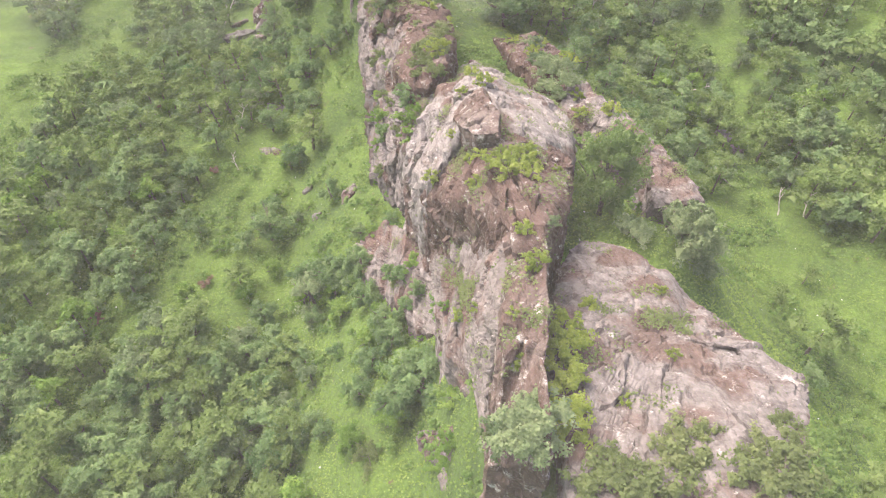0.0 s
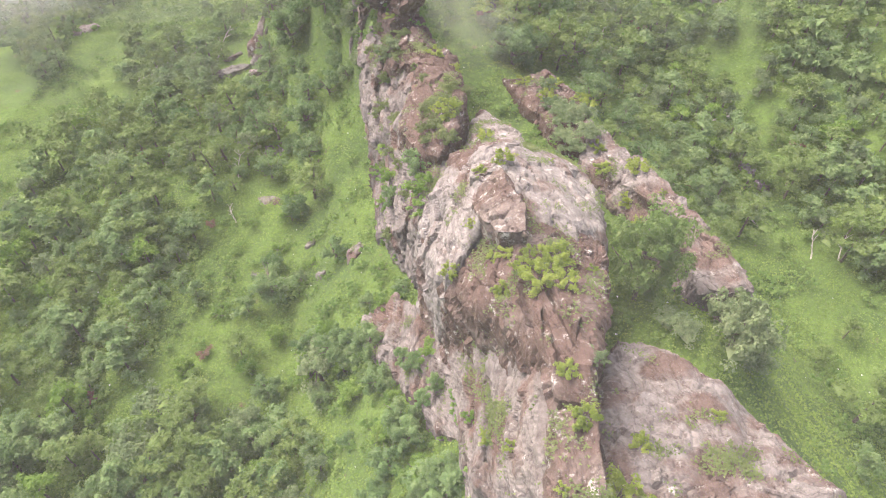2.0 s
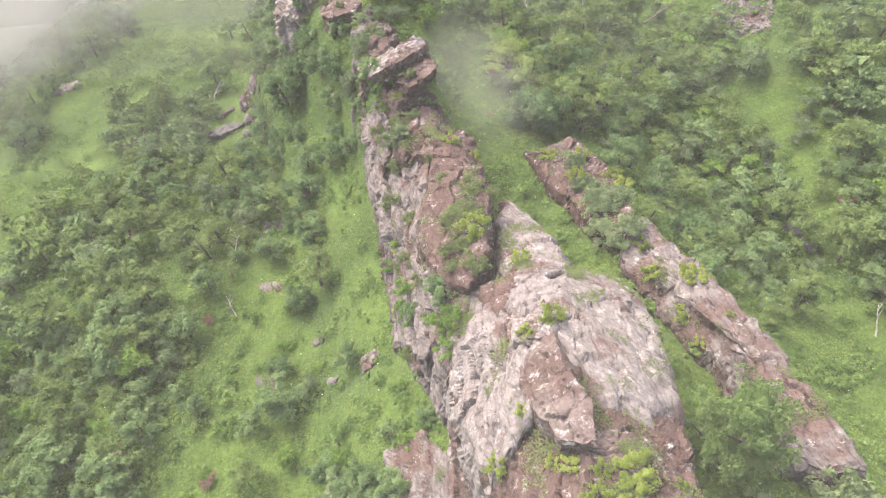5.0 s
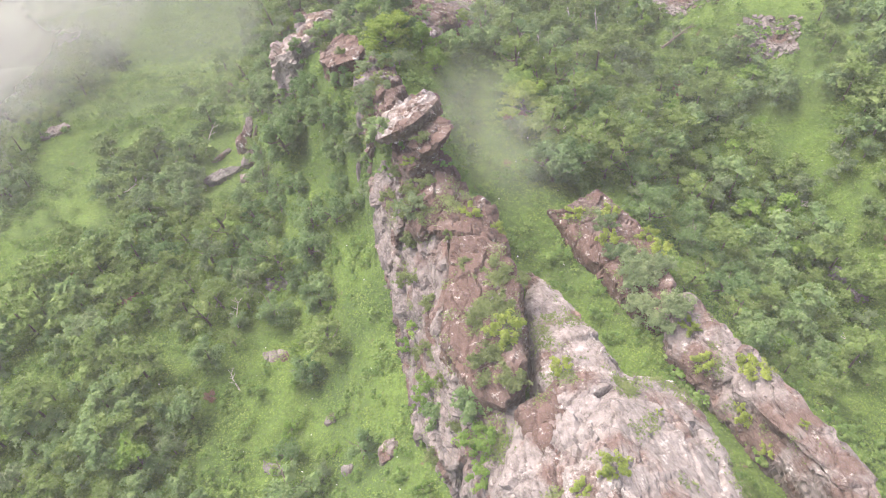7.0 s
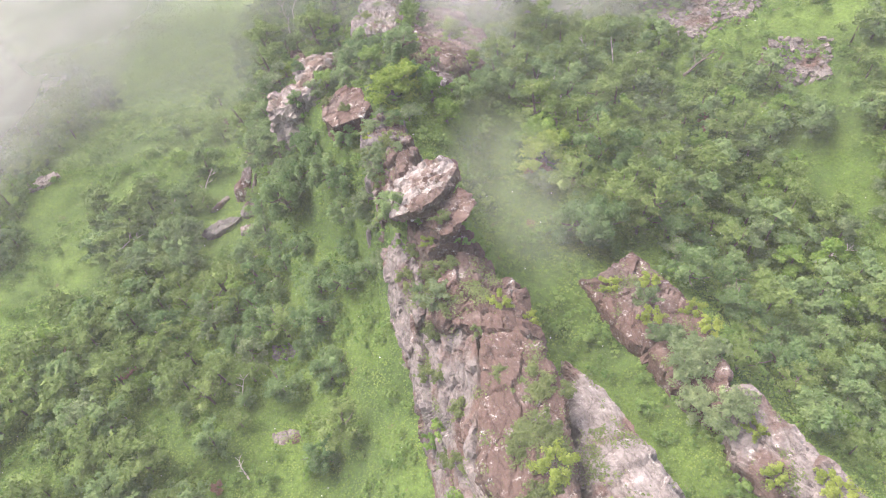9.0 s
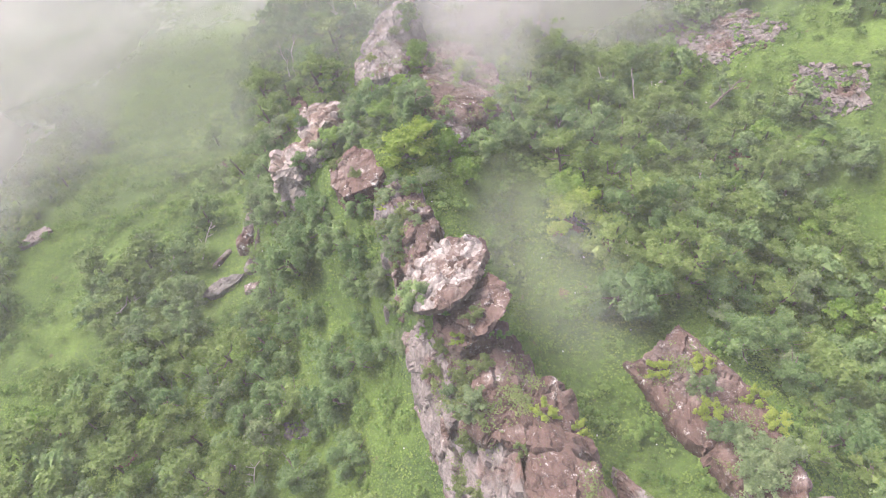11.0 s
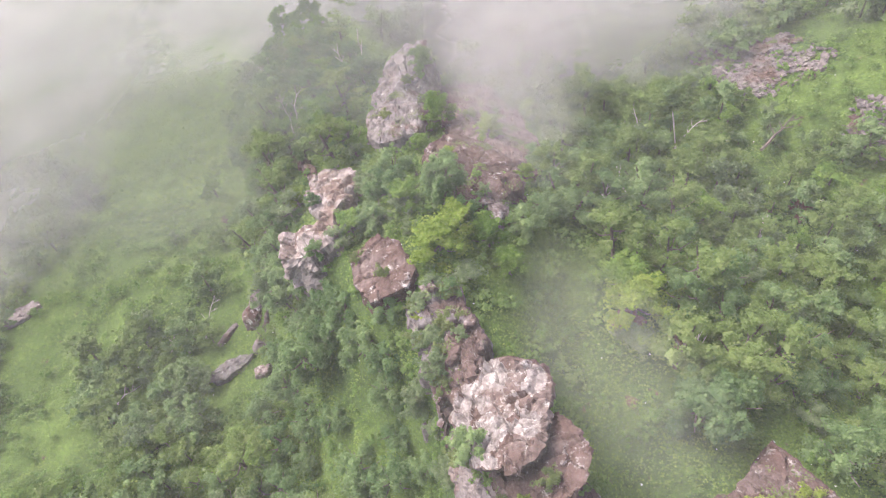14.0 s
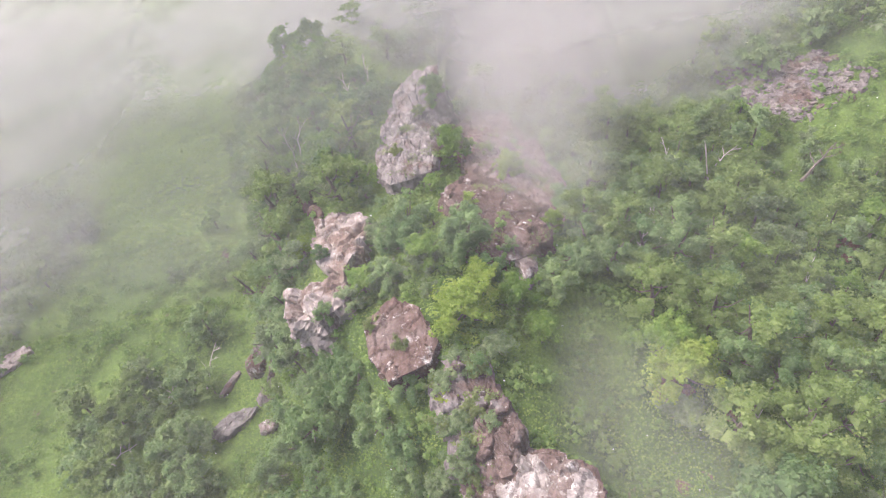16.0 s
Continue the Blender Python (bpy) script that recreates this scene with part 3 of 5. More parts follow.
rock("rock_saddle", "broken grey-brown rock saddle on the ridge, herbs in its joints",
     [(-9.4, 71.6, 25.4), (-6.6, 71.4, 26.6), (-5.6, 74.5, 26.2), (-6.6, 78.8, 26.4), (-8.6, 80.2, 26.6), (-10.6, 78.8, 25.4), (-10.2, 75.5, 24.8)],
     ROCK_SLAB, 0.5, 6, 0.12, 0.6, (1.3, 0.9, 0.8), 0.16, 49)
crag("boulder", "square boulder with a flat red-brown top among trees",
     [(-14.0, 84.7, 24.8), (-11.7, 85.4, 25.9), (-10.2, 83.8, 26.4), (-9.3, 80.7, 26.9), (-10.0, 79.5, 26.7), (-12.6, 79.0, 26.4), (-13.7, 81.4, 25.6)], (0.2, 0.3, -7), 1.02, ROCK_BROWN, 0.14, 51, 0.3)
crag("rock_wall", "thin jagged rock wall among trees",
     [(-20.4, 88.9, 21.6), (-20.3, 91.2, 21.8), (-18.6, 89.9, 23.2), (-17.2, 90.4, 23.4), (-15.2, 89.6, 24.6), (-15.1, 86.6, 25.0), (-16.6, 87.0, 24.4), (-17.3, 86.2, 24.0), (-18.4, 88.0, 23.2)],
     (0.2, 0.5, -7), 1.05, ROCK_PALE, 0.17, 53, 0.9)
crag("rock_outcrop", "pale pinkish rock outcrop with a rounded top",
     [(-18.7, 96.3, 20.9), (-18.2, 99.9, 19.8), (-16.0, 100.4, 19.8), (-13.4, 97.3, 21.6), (-13.6, 93.9, 23.2), (-14.3, 91.2, 24.6), (-15.4, 89.2, 24.8), (-17.2, 92.6, 23.2)],
     (0.0, 0.4, -7), 1.12, ROCK_PALE, 0.17, 55, 0.7)
rock("rock_outcrop", "reddish rock tongue beside the pale outcrop",
     [(-21.4, 109.0, 16.3), (-19.8, 107.0, 17.2), (-17.7, 101.4, 19.3), (-18.5, 100.2, 19.3), (-20.4, 104.8, 17.6)], ROCK_BROWN, 0.4, 7, 0.1, 0.4, (1.6, 1.0, 1.0), 0.2, 57)
rock("rock_outcrop", "brown rock outcrop veiled by mist, white crust on its upper edge",
     [(-7.2, 96.6, 23.4), (-4.6, 99.5, 21.8), (-2.2, 99.6, 20.6), (-0.6, 96.6, 21.4), (0.6, 93.5, 22.0), (-0.6, 89.0, 23.8), (-2.6, 87.0, 25.0), (-4.2, 86.6, 25.8), (-5.6, 86.8, 26.3), (-7.0, 89.0, 26.5)],
     ROCK_BROWN, 0.3, 4, 0.3, 0.6, (2.2, 1.4, 1.0), 0.18, 61)
rock("rock_pillar", "small white-crusted rock pillar below the brown outcrop",
     [(-3.4, 87.0, 25.0), (-1.8, 87.7, 24.0), (-1.7, 86.0, 24.0), (-3.0, 85.2, 24.7)], ROCK_WHITE, 0.3, 4, 0.1, 0.3, (1.2, 0.8, 0.8), 0.15, 63)
rock("rock_slope", "broad pinkish-brown rock slope seen through mist, bushes on it",
     [(-4.9, 115.0, 15.2), (-2.0, 119.8, 12.8), (1.6, 117.4, 12.8), (3.2, 111.0, 13.8), (4.2, 103.2, 15.6), (2.4, 93.8, 20.6), (0.2, 90.9, 22.6), (-2.0, 92.2, 23.0), (-3.3, 100.2, 19.2), (-5.0, 105.6, 18.2)],
     ROCK_PINK, 0.5, 4, 0.3, 0.7, (2.4, 1.4, 1.0), 0.24, 65)
rock("rock_spire", "pale layered rock spine rising from the woods",
     [(-4.6, 120.4, 18.8), (-7.0, 120.2, 19.2), (-9.7, 116.9, 19.0), (-11.0, 113.4, 18.8), (-12.0, 109.2, 19.4), (-12.5, 104.6, 20.4), (-11.3, 100.2, 22.0), (-9.6, 100.9, 21.5), (-7.4, 102.6, 20.6),
      (-5.6, 107.4, 19.0), (-4.2, 114.0, 16.8)], ROCK_DOME, 0.3, 6, 0.2, 0.55, (3.2, 0.9, 0.9), 0.2, 67)
rock("rock_fin", "red-brown end of a long rock fin, bushes on it",
     [(5.4, 64.6, 20.0), (7.5, 65.5, 19.8), (10.5, 67.7, 19.0), (12.1, 63.8, 19.2), (13.2, 61.2, 19.8), (11.4, 58.4, 20.5), (7.9, 56.9, 21.5), (6.8, 59.9, 20.8)],
     ROCK_BROWN, 0.4, 5, 0.1, 0.4, (1.8, 1.2, 1.0), 0.2, 71)
rock("rock_fin", "overgrown middle of the long rock fin",
     [(7.9, 56.8, 21.6), (13.1, 61.0, 20.0), (12.8, 54.0, 22.4), (11.1, 51.1, 22.6), (9.7, 52.7, 22.0)], ROCK_BROWN, 0.2, 5, 0.1, 0.4, (1.8, 1.2, 1.0), 0.2, 73)
rock("rock_fin", "grey-brown long rock fin beside the gully",
     [(11.8, 53.1, 22.4), (13.3, 53.1, 22.5), (14.6, 49.1, 23.0), (15.7, 46.6, 23.5), (16.4, 43.5, 24.0), (17.1, 41.3, 24.8), (17.7, 37.8, 26.0), (15.2, 36.5, 26.5),
      (14.2, 39.4, 24.5), (13.0, 42.4, 22.5), (11.9, 45.8, 22.0), (10.4, 48.6, 22.5)], ROCK_SLAB, 0.3, 6, 0.08, 0.45, (2.0, 1.2, 1.0), 0.19, 75)
rock("rock_fin", "upper end of the rock fin with a brown broken edge",
     [(14.7, 47.3, 24.5), (16.7, 40.9, 26.0), (16.7, 33.7, 28.7), (16.9, 29.8, 29.9), (15.4, 29.6, 29.6), (13.9, 30.8, 28.9), (14.6, 34.5, 27.9), (14.6, 40.3, 25.5), (13.0, 44.7, 24.0)],
     ROCK_SLAB, 0.3, 7, 0.08, 0.45, (2.0, 1.2, 1.0), 0.19, 77)


# ---- resting places: height of rock or ground below a point ----
from mathutils.bvhtree import BVHTree

TREES_OF_ROCK = [(*v3[:, :2].min(0), *v3[:, :2].max(0), BVHTree.FromPolygons([tuple(v) for v in v3], f3)) for v3, f3 in ROCK_POLYS]


def rest_z(x, y):
    z = float(ground_z(np.array([x]), np.array([y]))[0])
    for x0, y0, x1, y1, tree in TREES_OF_ROCK:
        if not (x0 < x < x1 and y0 < y < y1):
            continue
        hit = tree.ray_cast(Vector((x, y, 80)), Vector((0, 0, -1)))
        if hit[0] is not None:
            z = max(z, hit[0].z)
    return z


# ---- plants ----
def tube(points, radii, sides=6):
    """Verts and faces of a tapered limb along the points."""
    verts, faces = [], []
    for n, (p, r) in enumerate(zip(points, radii)):
        ahead = (Vector(points[min(n + 1, len(points) - 1)]) - Vector(points[max(n - 1, 0)])).normalized()
        u = ahead.orthogonal().normalized()
        v = ahead.cross(u)
        for k in range(sides):
            a = 2 * math.pi * k / sides
            verts.append(tuple(Vector(p) + u * (r * math.cos(a)) + v * (r * math.sin(a))))
    for n in range(len(points) - 1):
        for k in range(sides):
            a, b = n * sides + k, n * sides + (k + 1) % sides
            faces.append((a, b, b + sides, a + sides))
    faces.append(tuple(range((len(points) - 1) * sides, len(points) * sides)))
    return verts, faces


def join(pieces):
    verts, faces = [], []
    for v, f in pieces:
        at = len(verts)
        verts += v
        faces += [tuple(i + at for i in one) for one in f]
    return verts, faces


def leaf_sprays(rng, centres, outward, size, flat=0.5, scatter=0.3):
    """Three-cornered leaf sprays at the centres, facing outward and up with some scatter."""
    n = len(centres)
    normal = outward * (1 - flat) + np.array([0, 0, 1.0]) * flat + rng.normal(0, scatter, (n, 3))
    normal /= np.linalg.norm(normal, axis=1)[:, None]
    side = np.cross(normal, rng.normal(0, 1, (n, 3)))
    side /= np.linalg.norm(side, axis=1)[:, None]
    other = np.cross(normal, side)
    s = size * rng.uniform(0.6, 1.35, (n, 1))
    q = np.stack([centres - side * s, centres + side * s * 0.45 - other * s * 0.75 - normal * s * 0.25, centres + side * s * 0.55 + other * s * 0.7], 1)
    return q.reshape(-1, 3)


def crown_leaves(rng, height, spread, low, clumps, leaves, size, squash=0.75, layered=0.0):
    """Leaf sprays in clumps, the clumps on boughs of an uneven crown, from height low to the top."""
    out = []
    lobes = rng.uniform(0.6, 1.15, 7)
    boughs = []
    for n in range(max(5, clumps // 5)):
        a = 2.4 * n + rng.uniform(0, 1.2)
        h = rng.uniform(0, 1) ** 0.75
        lobe = np.interp(a % (2 * math.pi) / (2 * math.pi) * 7, np.arange(8), np.append(lobes, lobes[0]))
        reach = spread * lobe * math.sqrt(max(0.03, 1 - (1.6 * h - 0.6) ** 2 * 0.95)) * rng.uniform(0.4, 0.85)
        boughs.append((a, np.array([reach * math.cos(a), reach * math.sin(a), low + (height - low) * h * 0.94])))
    corner = np.array([(1, 0, 0), (0, 1, 0), (-1, 0, 0), (0, -1, 0)], float)
    for a, b in boughs:
        ends = [(corner[k], corner[(k + 1) % 4], np.array([0, 0, z])) for k in range(4) for z in (0.8, -0.8)]
        out.append((np.array(ends) * rng.uniform(0.2, 0.28) * spread * (1, 1, squash * (1 - 0.5 * layered)) + b - (0, 0, 0.06 * spread)).reshape(-1, 3))
    for n in range(clumps):
        a, b = boughs[n % len(boughs)]
        along = rng.uniform(-0.22, 0.3)
        c = b + np.array([math.cos(a), math.sin(a), 0.12]) * spread * along + rng.normal(0, 0.11, 3) * spread * (1, 1, 0.6)
        r = spread * rng.uniform(0.12, 0.27)
        d = rng.normal(0, 1, (leaves, 3))
        d /= np.linalg.norm(d, axis=1)[:, None]
        d[:, 2] = np.abs(d[:, 2]) * (1 - layered) - 0.12
        p = c + d * r * rng.uniform(0.5, 1.0, (leaves, 1)) * (1, 1, squash * (1 - 0.6 * layered))
        out.append(leaf_sprays(rng, p, d, size, 0.35 + 0.3 * layered))
    return np.concatenate(out)


def limbs(rng, height, spread, thick, count=5, lean=0.12):
    lx, ly = rng.normal(0, lean, 2) * height
    trunk = [(0, 0, -0.4), (lx * 0.2, ly * 0.2, height * 0.3), (lx * 0.6, ly * 0.6, height * 0.62), (lx, ly, height * 0.9)]
    pieces = [tube(trunk, [thick * 1.3, thick, thick * 0.65, thick * 0.25])]
    for n in range(count):
        a, h = 2.4 * n + rng.uniform(0, 0.8), height * rng.uniform(0.25, 0.6)
        k = h / (height * 0.9)
        start = Vector((lx * k, ly * k, h))
        end = start + Vector((math.cos(a) * spread * 0.75, math.sin(a) * spread * 0.75, height * rng.uniform(0.15, 0.35)))
        bend = start.lerp(end, 0.5) + Vector((0, 0, -0.08 * height))
        pieces.append(tube([tuple(start), tuple(bend), tuple(end)], [thick * 0.5, thick * 0.38, thick * 0.12], 5))
    return join(pieces)


def plant(name, crown_name, label, category, seed, height, spread, low, clumps, leaves, size, mat, thick=0.11, squash=0.75, layered=0.0):
    rng = np.random.default_rng(seed)
    root = new(name)
    root.empty_display_size = 0.3
    v, f = limbs(rng, height, spread, thick)
    stem = new("trunk" if category == "tree" else "stem", mesh_from(name + "_wood", v, f, BARK))
    stem.parent = root
    foliage = new(crown_name, leaves_mesh(name + "_leaves", crown_leaves(rng, height, spread, low, clumps, leaves, size, squash, layered), mat))
    foliage.parent = root
    return tagged(root, label, category)


def stand(proto, x, y, scale=1.0, turn=0.0, sink=0.15, flat=1.0):
    ob = copy_thing(proto, pose(x, y, rest_z(x, y) - sink, 0, 0, turn))
    ob.scale = (scale, scale, scale * flat)
    return ob


def remove(proto):
    for o in (*proto.children_recursive, proto):
        bpy.data.objects.remove(o)


def inside(x, y, poly):
    hit = np.zeros(np.shape(x), bool)
    for (x0, y0), (x1, y1) in zip(poly, poly[1:] + poly[:1]):
        with np.errstate(divide="ignore", invalid="ignore"):
            cross = ((y0 > y) != (y1 > y)) & (x < (x1 - x0) * (y - y0) / (y1 - y0 + 1e-12) + x0)
        hit ^= cross
    return hit


WOODS = [
    [(-47, 46), (-51, 66), (-47, 82), (-47, 100), (-28, 101), (-23.5, 80), (-24.5, 64), (-28.6, 54), (-33, 43), (-33, 34), (-39, 28)],
    [(-50, 64), (-37, 67), (-30, 61), (-27, 52), (-28, 44), (-30, 38), (-39, 36)],
    [(-48, 86), (-48.4, 98), (-39, 102), (-31, 93), (-30, 83), (-23.5, 82), (-22, 77), (-36, 78)],
    [(-43, 36), (-32, 33), (-22, 35), (-9, 30), (-9, 12), (-36, 12)],
    [(-30, 106), (-27, 98), (-27, 92), (-35, 85), (-21.5, 81), (-18.5, 89), (-21, 101)],
    [(-42, 156), (-37, 137), (-30, 121), (-27, 104), (-20, 96), (-11, 103), (-12, 124), (-30, 195)],
    [(-58, 88), (-110, 150), (-80, 155), (-61, 140), (-58, 128), (-62, 119), (-61, 108)],
    [(6, 71), (13, 69), (19, 60), (27, 56), (31, 52), (34, 58), (34, 76), (38, 92), (33, 101), (27, 118), (14, 145), (3, 118), (1.5, 100), (2, 88), (7, 79)],
    [(38.5, 76), (36.8, 58), (38, 48), (47, 39), (75, 30), (80, 120), (45, 118), (43, 88)],
    [(19, 62), (19.5, 53), (24, 49), (29, 51), (31, 60)],
    [(-10, 92), (-13, 100), (-12, 124), (2, 122), (0, 112), (-4, 102), (-7, 98)],
    [(14, 145), (27, 118), (45, 120), (60, 170), (0, 190), (-25, 180), (-10, 140)],
]

spots = []
rng = np.random.default_rng(4)
cells = {}
for poly in WOODS:
    xs, ys = [p[0] for p in poly], [p[1] for p in poly]
    area = (max(xs) - min(xs)) * (max(ys) - min(ys))
    for _ in range(int(area * 0.9)):
        x, y = rng.uniform(min(xs), max(xs)), rng.uniform(min(ys), max(ys))
        if not inside(np.array(x), np.array(y), poly) or x > 60 or y > 185 or x < -58 - 0.75 * max(0, y - 85):
            continue
        gap = rng.uniform(1.6, 2.9)
        key = (int(x // 3), int(y // 3))
        if all((x - a) ** 2 + (y - b) ** 2 > gap * gap for i in (-1, 0, 1) for j in (-1, 0, 1) for a, b in cells.get((key[0] + i, key[1] + j), ())):
            cells.setdefault(key, []).append((x, y))
            spots.append((x, y))
# Lone trees and bushes scattered over the meadows.
for _ in range(900):
    x, y = rng.uniform(-48, 42), rng.uniform(12, 130)
    u = x - np.interp(y, YS, CREST_X)
    if not (-38 < u < -8 or 17 < u < 40) or rng.uniform() > (0.18 if u < 0 else 0.06):
        continue
    key = (int(x // 3), int(y // 3))
    if all((x - a) ** 2 + (y - b) ** 2 > 7 for i in (-1, 0, 1) for j in (-1, 0, 1) for a, b in cells.get((key[0] + i, key[1] + j), ())):
        cells.setdefault(key, []).append((x, y))
        spots.append((x, y))



def on_rock(x, y):
    if not any(x0 - 2 < x < x1 + 2 and y0 - 2 < y < y1 + 2 for x0, y0, x1, y1, _ in TREES_OF_ROCK):
        return False
    return any(rest_z(x + a, y + b) > float(ground_z(np.array([x + a]), np.array([y + b]))[0]) + 0.4 for a, b in ((0, 0), (1.2, 0), (-1.2, 0), (0, 1.2), (0, -1.8)))


clearing = fbm(np.array([(x, y, 0) for x, y in spots]) * 0.13, 61, 2)
spots = [q for q, c in zip(spots, clearing) if c > 0.25 and not on_rock(*q) and not (-34.5 < q[0] < -27.5 and 87 < q[1] < 101)]
tree_kinds = [
    plant("tree", "crown", "broad-crowned green broadleaf tree on the slope", "tree", 11, 3.6, 1.8, 0.7, 75, 30, 0.088, LEAF_TREE),
    plant("tree", "crown", "yellowish green broadleaf tree with an uneven open crown", "tree", 12, 4.3, 1.7, 0.8, 70, 30, 0.088, LEAF_WARM, 0.11, 0.7, 0.5),
    plant("tree", "crown", "low bushy dark green tree", "tree", 13, 2.8, 1.8, 0.3, 70, 30, 0.088, LEAF_TREE),
    plant("tree", "crown", "grey-green willow-like bushy tree", "tree", 14, 3.2, 1.7, 0.4, 75, 30, 0.085, LEAF_GREY),
    plant("tree", "crown", "tiered green tree with flat sprays of leaves", "tree", 15, 4.6, 1.8, 0.7, 60, 36, 0.09, LEAF_WARM, 0.12, 0.5, 0.85),
    plant("tree", "crown", "bright green young broadleaf tree", "tree", 16, 3.0, 1.5, 0.4, 60, 32, 0.085, LEAF_BRIGHT),
]
weights = np.array([0.24, 0.2, 0.2, 0.12, 0.16, 0.08])
kinds = rng.choice(6, len(spots), p=weights)
scales, turns = 0.62 + 0.85 * rng.uniform(0, 1, len(spots)) ** 1.4, rng.uniform(0, 360, len(spots))
near = sorted(range(len(spots)), key=lambda i: abs(spots[i][0] - np.interp(spots[i][1], YS, CREST_X)) + 0.35 * abs(spots[i][1] - 75))
for i in near[:190]:
    t = stand(tree_kinds[kinds[i]], *spots[i], scales[i], turns[i])
    tagged(t, group="trees on the slopes")
far_leaves, far_wood = {0: [], 1: [], 3: [], 5: []}, []
for i in near[190:]:
    k = kinds[i]
    crown = next(c for c in tree_kinds[k].children if c.name.startswith("crown")).data
    co = np.empty(len(crown.vertices) * 3, np.float32)
    crown.vertices.foreach_get("co", co)
    q = co.reshape(-1, 3, 3)
    a, s = radians(turns[i]), scales[i]
    if abs(spots[i][0]) > 42 or spots[i][1] > 112:
        mid = q.mean(1, keepdims=True)[::4]
        q = mid + (q[::4] - mid) * 1.9
    else:
        mid = q.mean(1, keepdims=True)
        q = (mid + (q - mid) * 1.35)[np.arange(len(q)) % 5 < 3]
    spin = np.array([[math.cos(a), -math.sin(a), 0], [math.sin(a), math.cos(a), 0], [0, 0, 1]]) * s
    x, y = spots[i]
    where = np.array([x, y, float(ground_z(np.array([x]), np.array([y]))[0]) - 0.15])
    far_leaves[{2: 0, 4: 1}.get(k, k)].append((q.reshape(-1, 3) @ spin.T + where))
    far_wood.append(tube([tuple(where), tuple(where + (0.1, 0, 2.4 * s))], [0.12 * s, 0.04 * s], 5))
for k, lab, m in ((0, "dense green broadleaf woods on the valley slopes", LEAF_TREE), (1, "yellowish green broadleaf woods on the valley slopes", LEAF_WARM), (3, "grey-green bushy woods on the valley slopes", LEAF_GREY), (5, "bright green bushes among the woods", LEAF_BRIGHT)):
    tagged(new("woodland", leaves_mesh("woodland", np.concatenate(far_leaves[k]), m)), lab, "woods", kind="stuff")
v, f = join(far_wood)
tagged(new("woodland_trunks", mesh_from("woodland_trunks", v, f, BARK)), "thin brown trunks of the valley woods", "woods", kind="stuff")
for proto in tree_kinds:
    remove(proto)

# ---- bushes and trees on and beside the ridge ----
def bush_set(proto_small, proto_large, group, rows):
    for n, (x, y, r) in enumerate(rows):
        ob = stand(proto_large if r > 1.15 else proto_small, x, y, r * 1.08, 77 * n, 0.12, 0.85 + 0.3 * ((n * 7) % 5) / 5)
        tagged(ob, group=group)


lime_s = plant("bush", "foliage", "small yellow-green bush rooted in a rock joint", "bush", 61, 1.05, 1.0, 0.1, 50, 34, 0.062, LEAF_LIME, 0.05)
lime_l = plant("bush", "foliage", "yellow-green herb thicket on top of the rock", "bush", 62, 0.3, 1.0, 0.02, 80, 30, 0.055, LEAF_OLIVE, 0.04, 0.3)
grey_s = plant("bush", "foliage", "grey-green bush on the rocky ridge", "bush", 63, 1.2, 1.0, 0.1, 50, 34, 0.062, LEAF_GREY, 0.05)
grey_l = plant("bush", "foliage", "wide grey-green bush beside the rocks", "bush", 64, 1.05, 1.0, 0.1, 90, 40, 0.048, LEAF_GREY, 0.05)
fresh_s = plant("bush", "foliage", "fresh green bush on a rock ledge", "bush", 65, 1.0, 1.0, 0.1, 50, 34, 0.062, LEAF_BRIGHT, 0.05)
fresh_l = plant("tree", "crown", "round-crowned bright green tree on the ridge", "tree", 66, 1.7, 1.0, 0.25, 90, 40, 0.05, LEAF_BRIGHT, 0.06)
olive_s = plant("bush", "foliage", "low olive-green shrub on the rock", "bush", 70, 0.7, 1.0, 0.05, 50, 30, 0.062, LEAF_OLIVE, 0.04)
spring_l = plant("tree", "crown", "broad round sunny green tree beside the boulder", "tree", 71, 1.6, 1.0, 0.2, 100, 44, 0.045, LEAF_SPRING, 0.06)
round_l = plant("tree", "crown", "tall round green tree", "tree", 72, 1.7, 1.0, 0.25, 150, 60, 0.034, LEAF_ROUND, 0.06)
green_s = plant("bush", "foliage", "dark green bush at the foot of the rocks", "bush", 67, 1.2, 1.0, 0.1, 50, 34, 0.062, LEAF_TREE, 0.05)
green_l = plant("tree", "crown", "bushy green tree growing beside the ridge", "tree", 68, 1.7, 1.0, 0.25, 90, 40, 0.05, LEAF_TREE, 0.06)

bush_set(lime_s, lime_l, "bushes on the rock knob",
         [(2.4, 29.1, 0.5), (1.7, 29.6, 0.4), (2.0, 26.9, 0.6), (2.9, 27.2, 0.6), (3.6, 25.9, 0.9), (4.9, 28.6, 0.9), (4.9, 26.4, 0.7), (0.7, 32.2, 0.4), (-0.6, 30.4, 0.6),
          (6.7, 28.0, 0.3), (1.4, 36.3, 0.5), (3.9, 20.4, 0.5), (4.2, 18.2, 0.6), (1.2, 21.6, 0.5), (2.1, 19.5, 0.4), (4.3, 27.5, 0.8), (3.4, 28.6, 0.45)])
bush_set(lime_s, lime_l, "bushes along the crest rib and slab",
         [(5.2, 18.4, 0.95), (5.3, 17.2, 1.1), (5.4, 16.0, 1.1), (5.4, 14.9, 1.05), (5.3, 13.8, 1.0), (5.2, 12.6, 1.0), (5.0, 11.4, 1.05), (5.3, 19.4, 0.6), (3.1, 13.5, 0.4), (3.2, 15.6, 0.3),
          (7.4, 19.0, 0.5), (7.5, 19.4, 0.4), (10.5, 15.6, 0.35), (7.7, 12.8, 0.35), (11.6, 20.8, 0.4)])
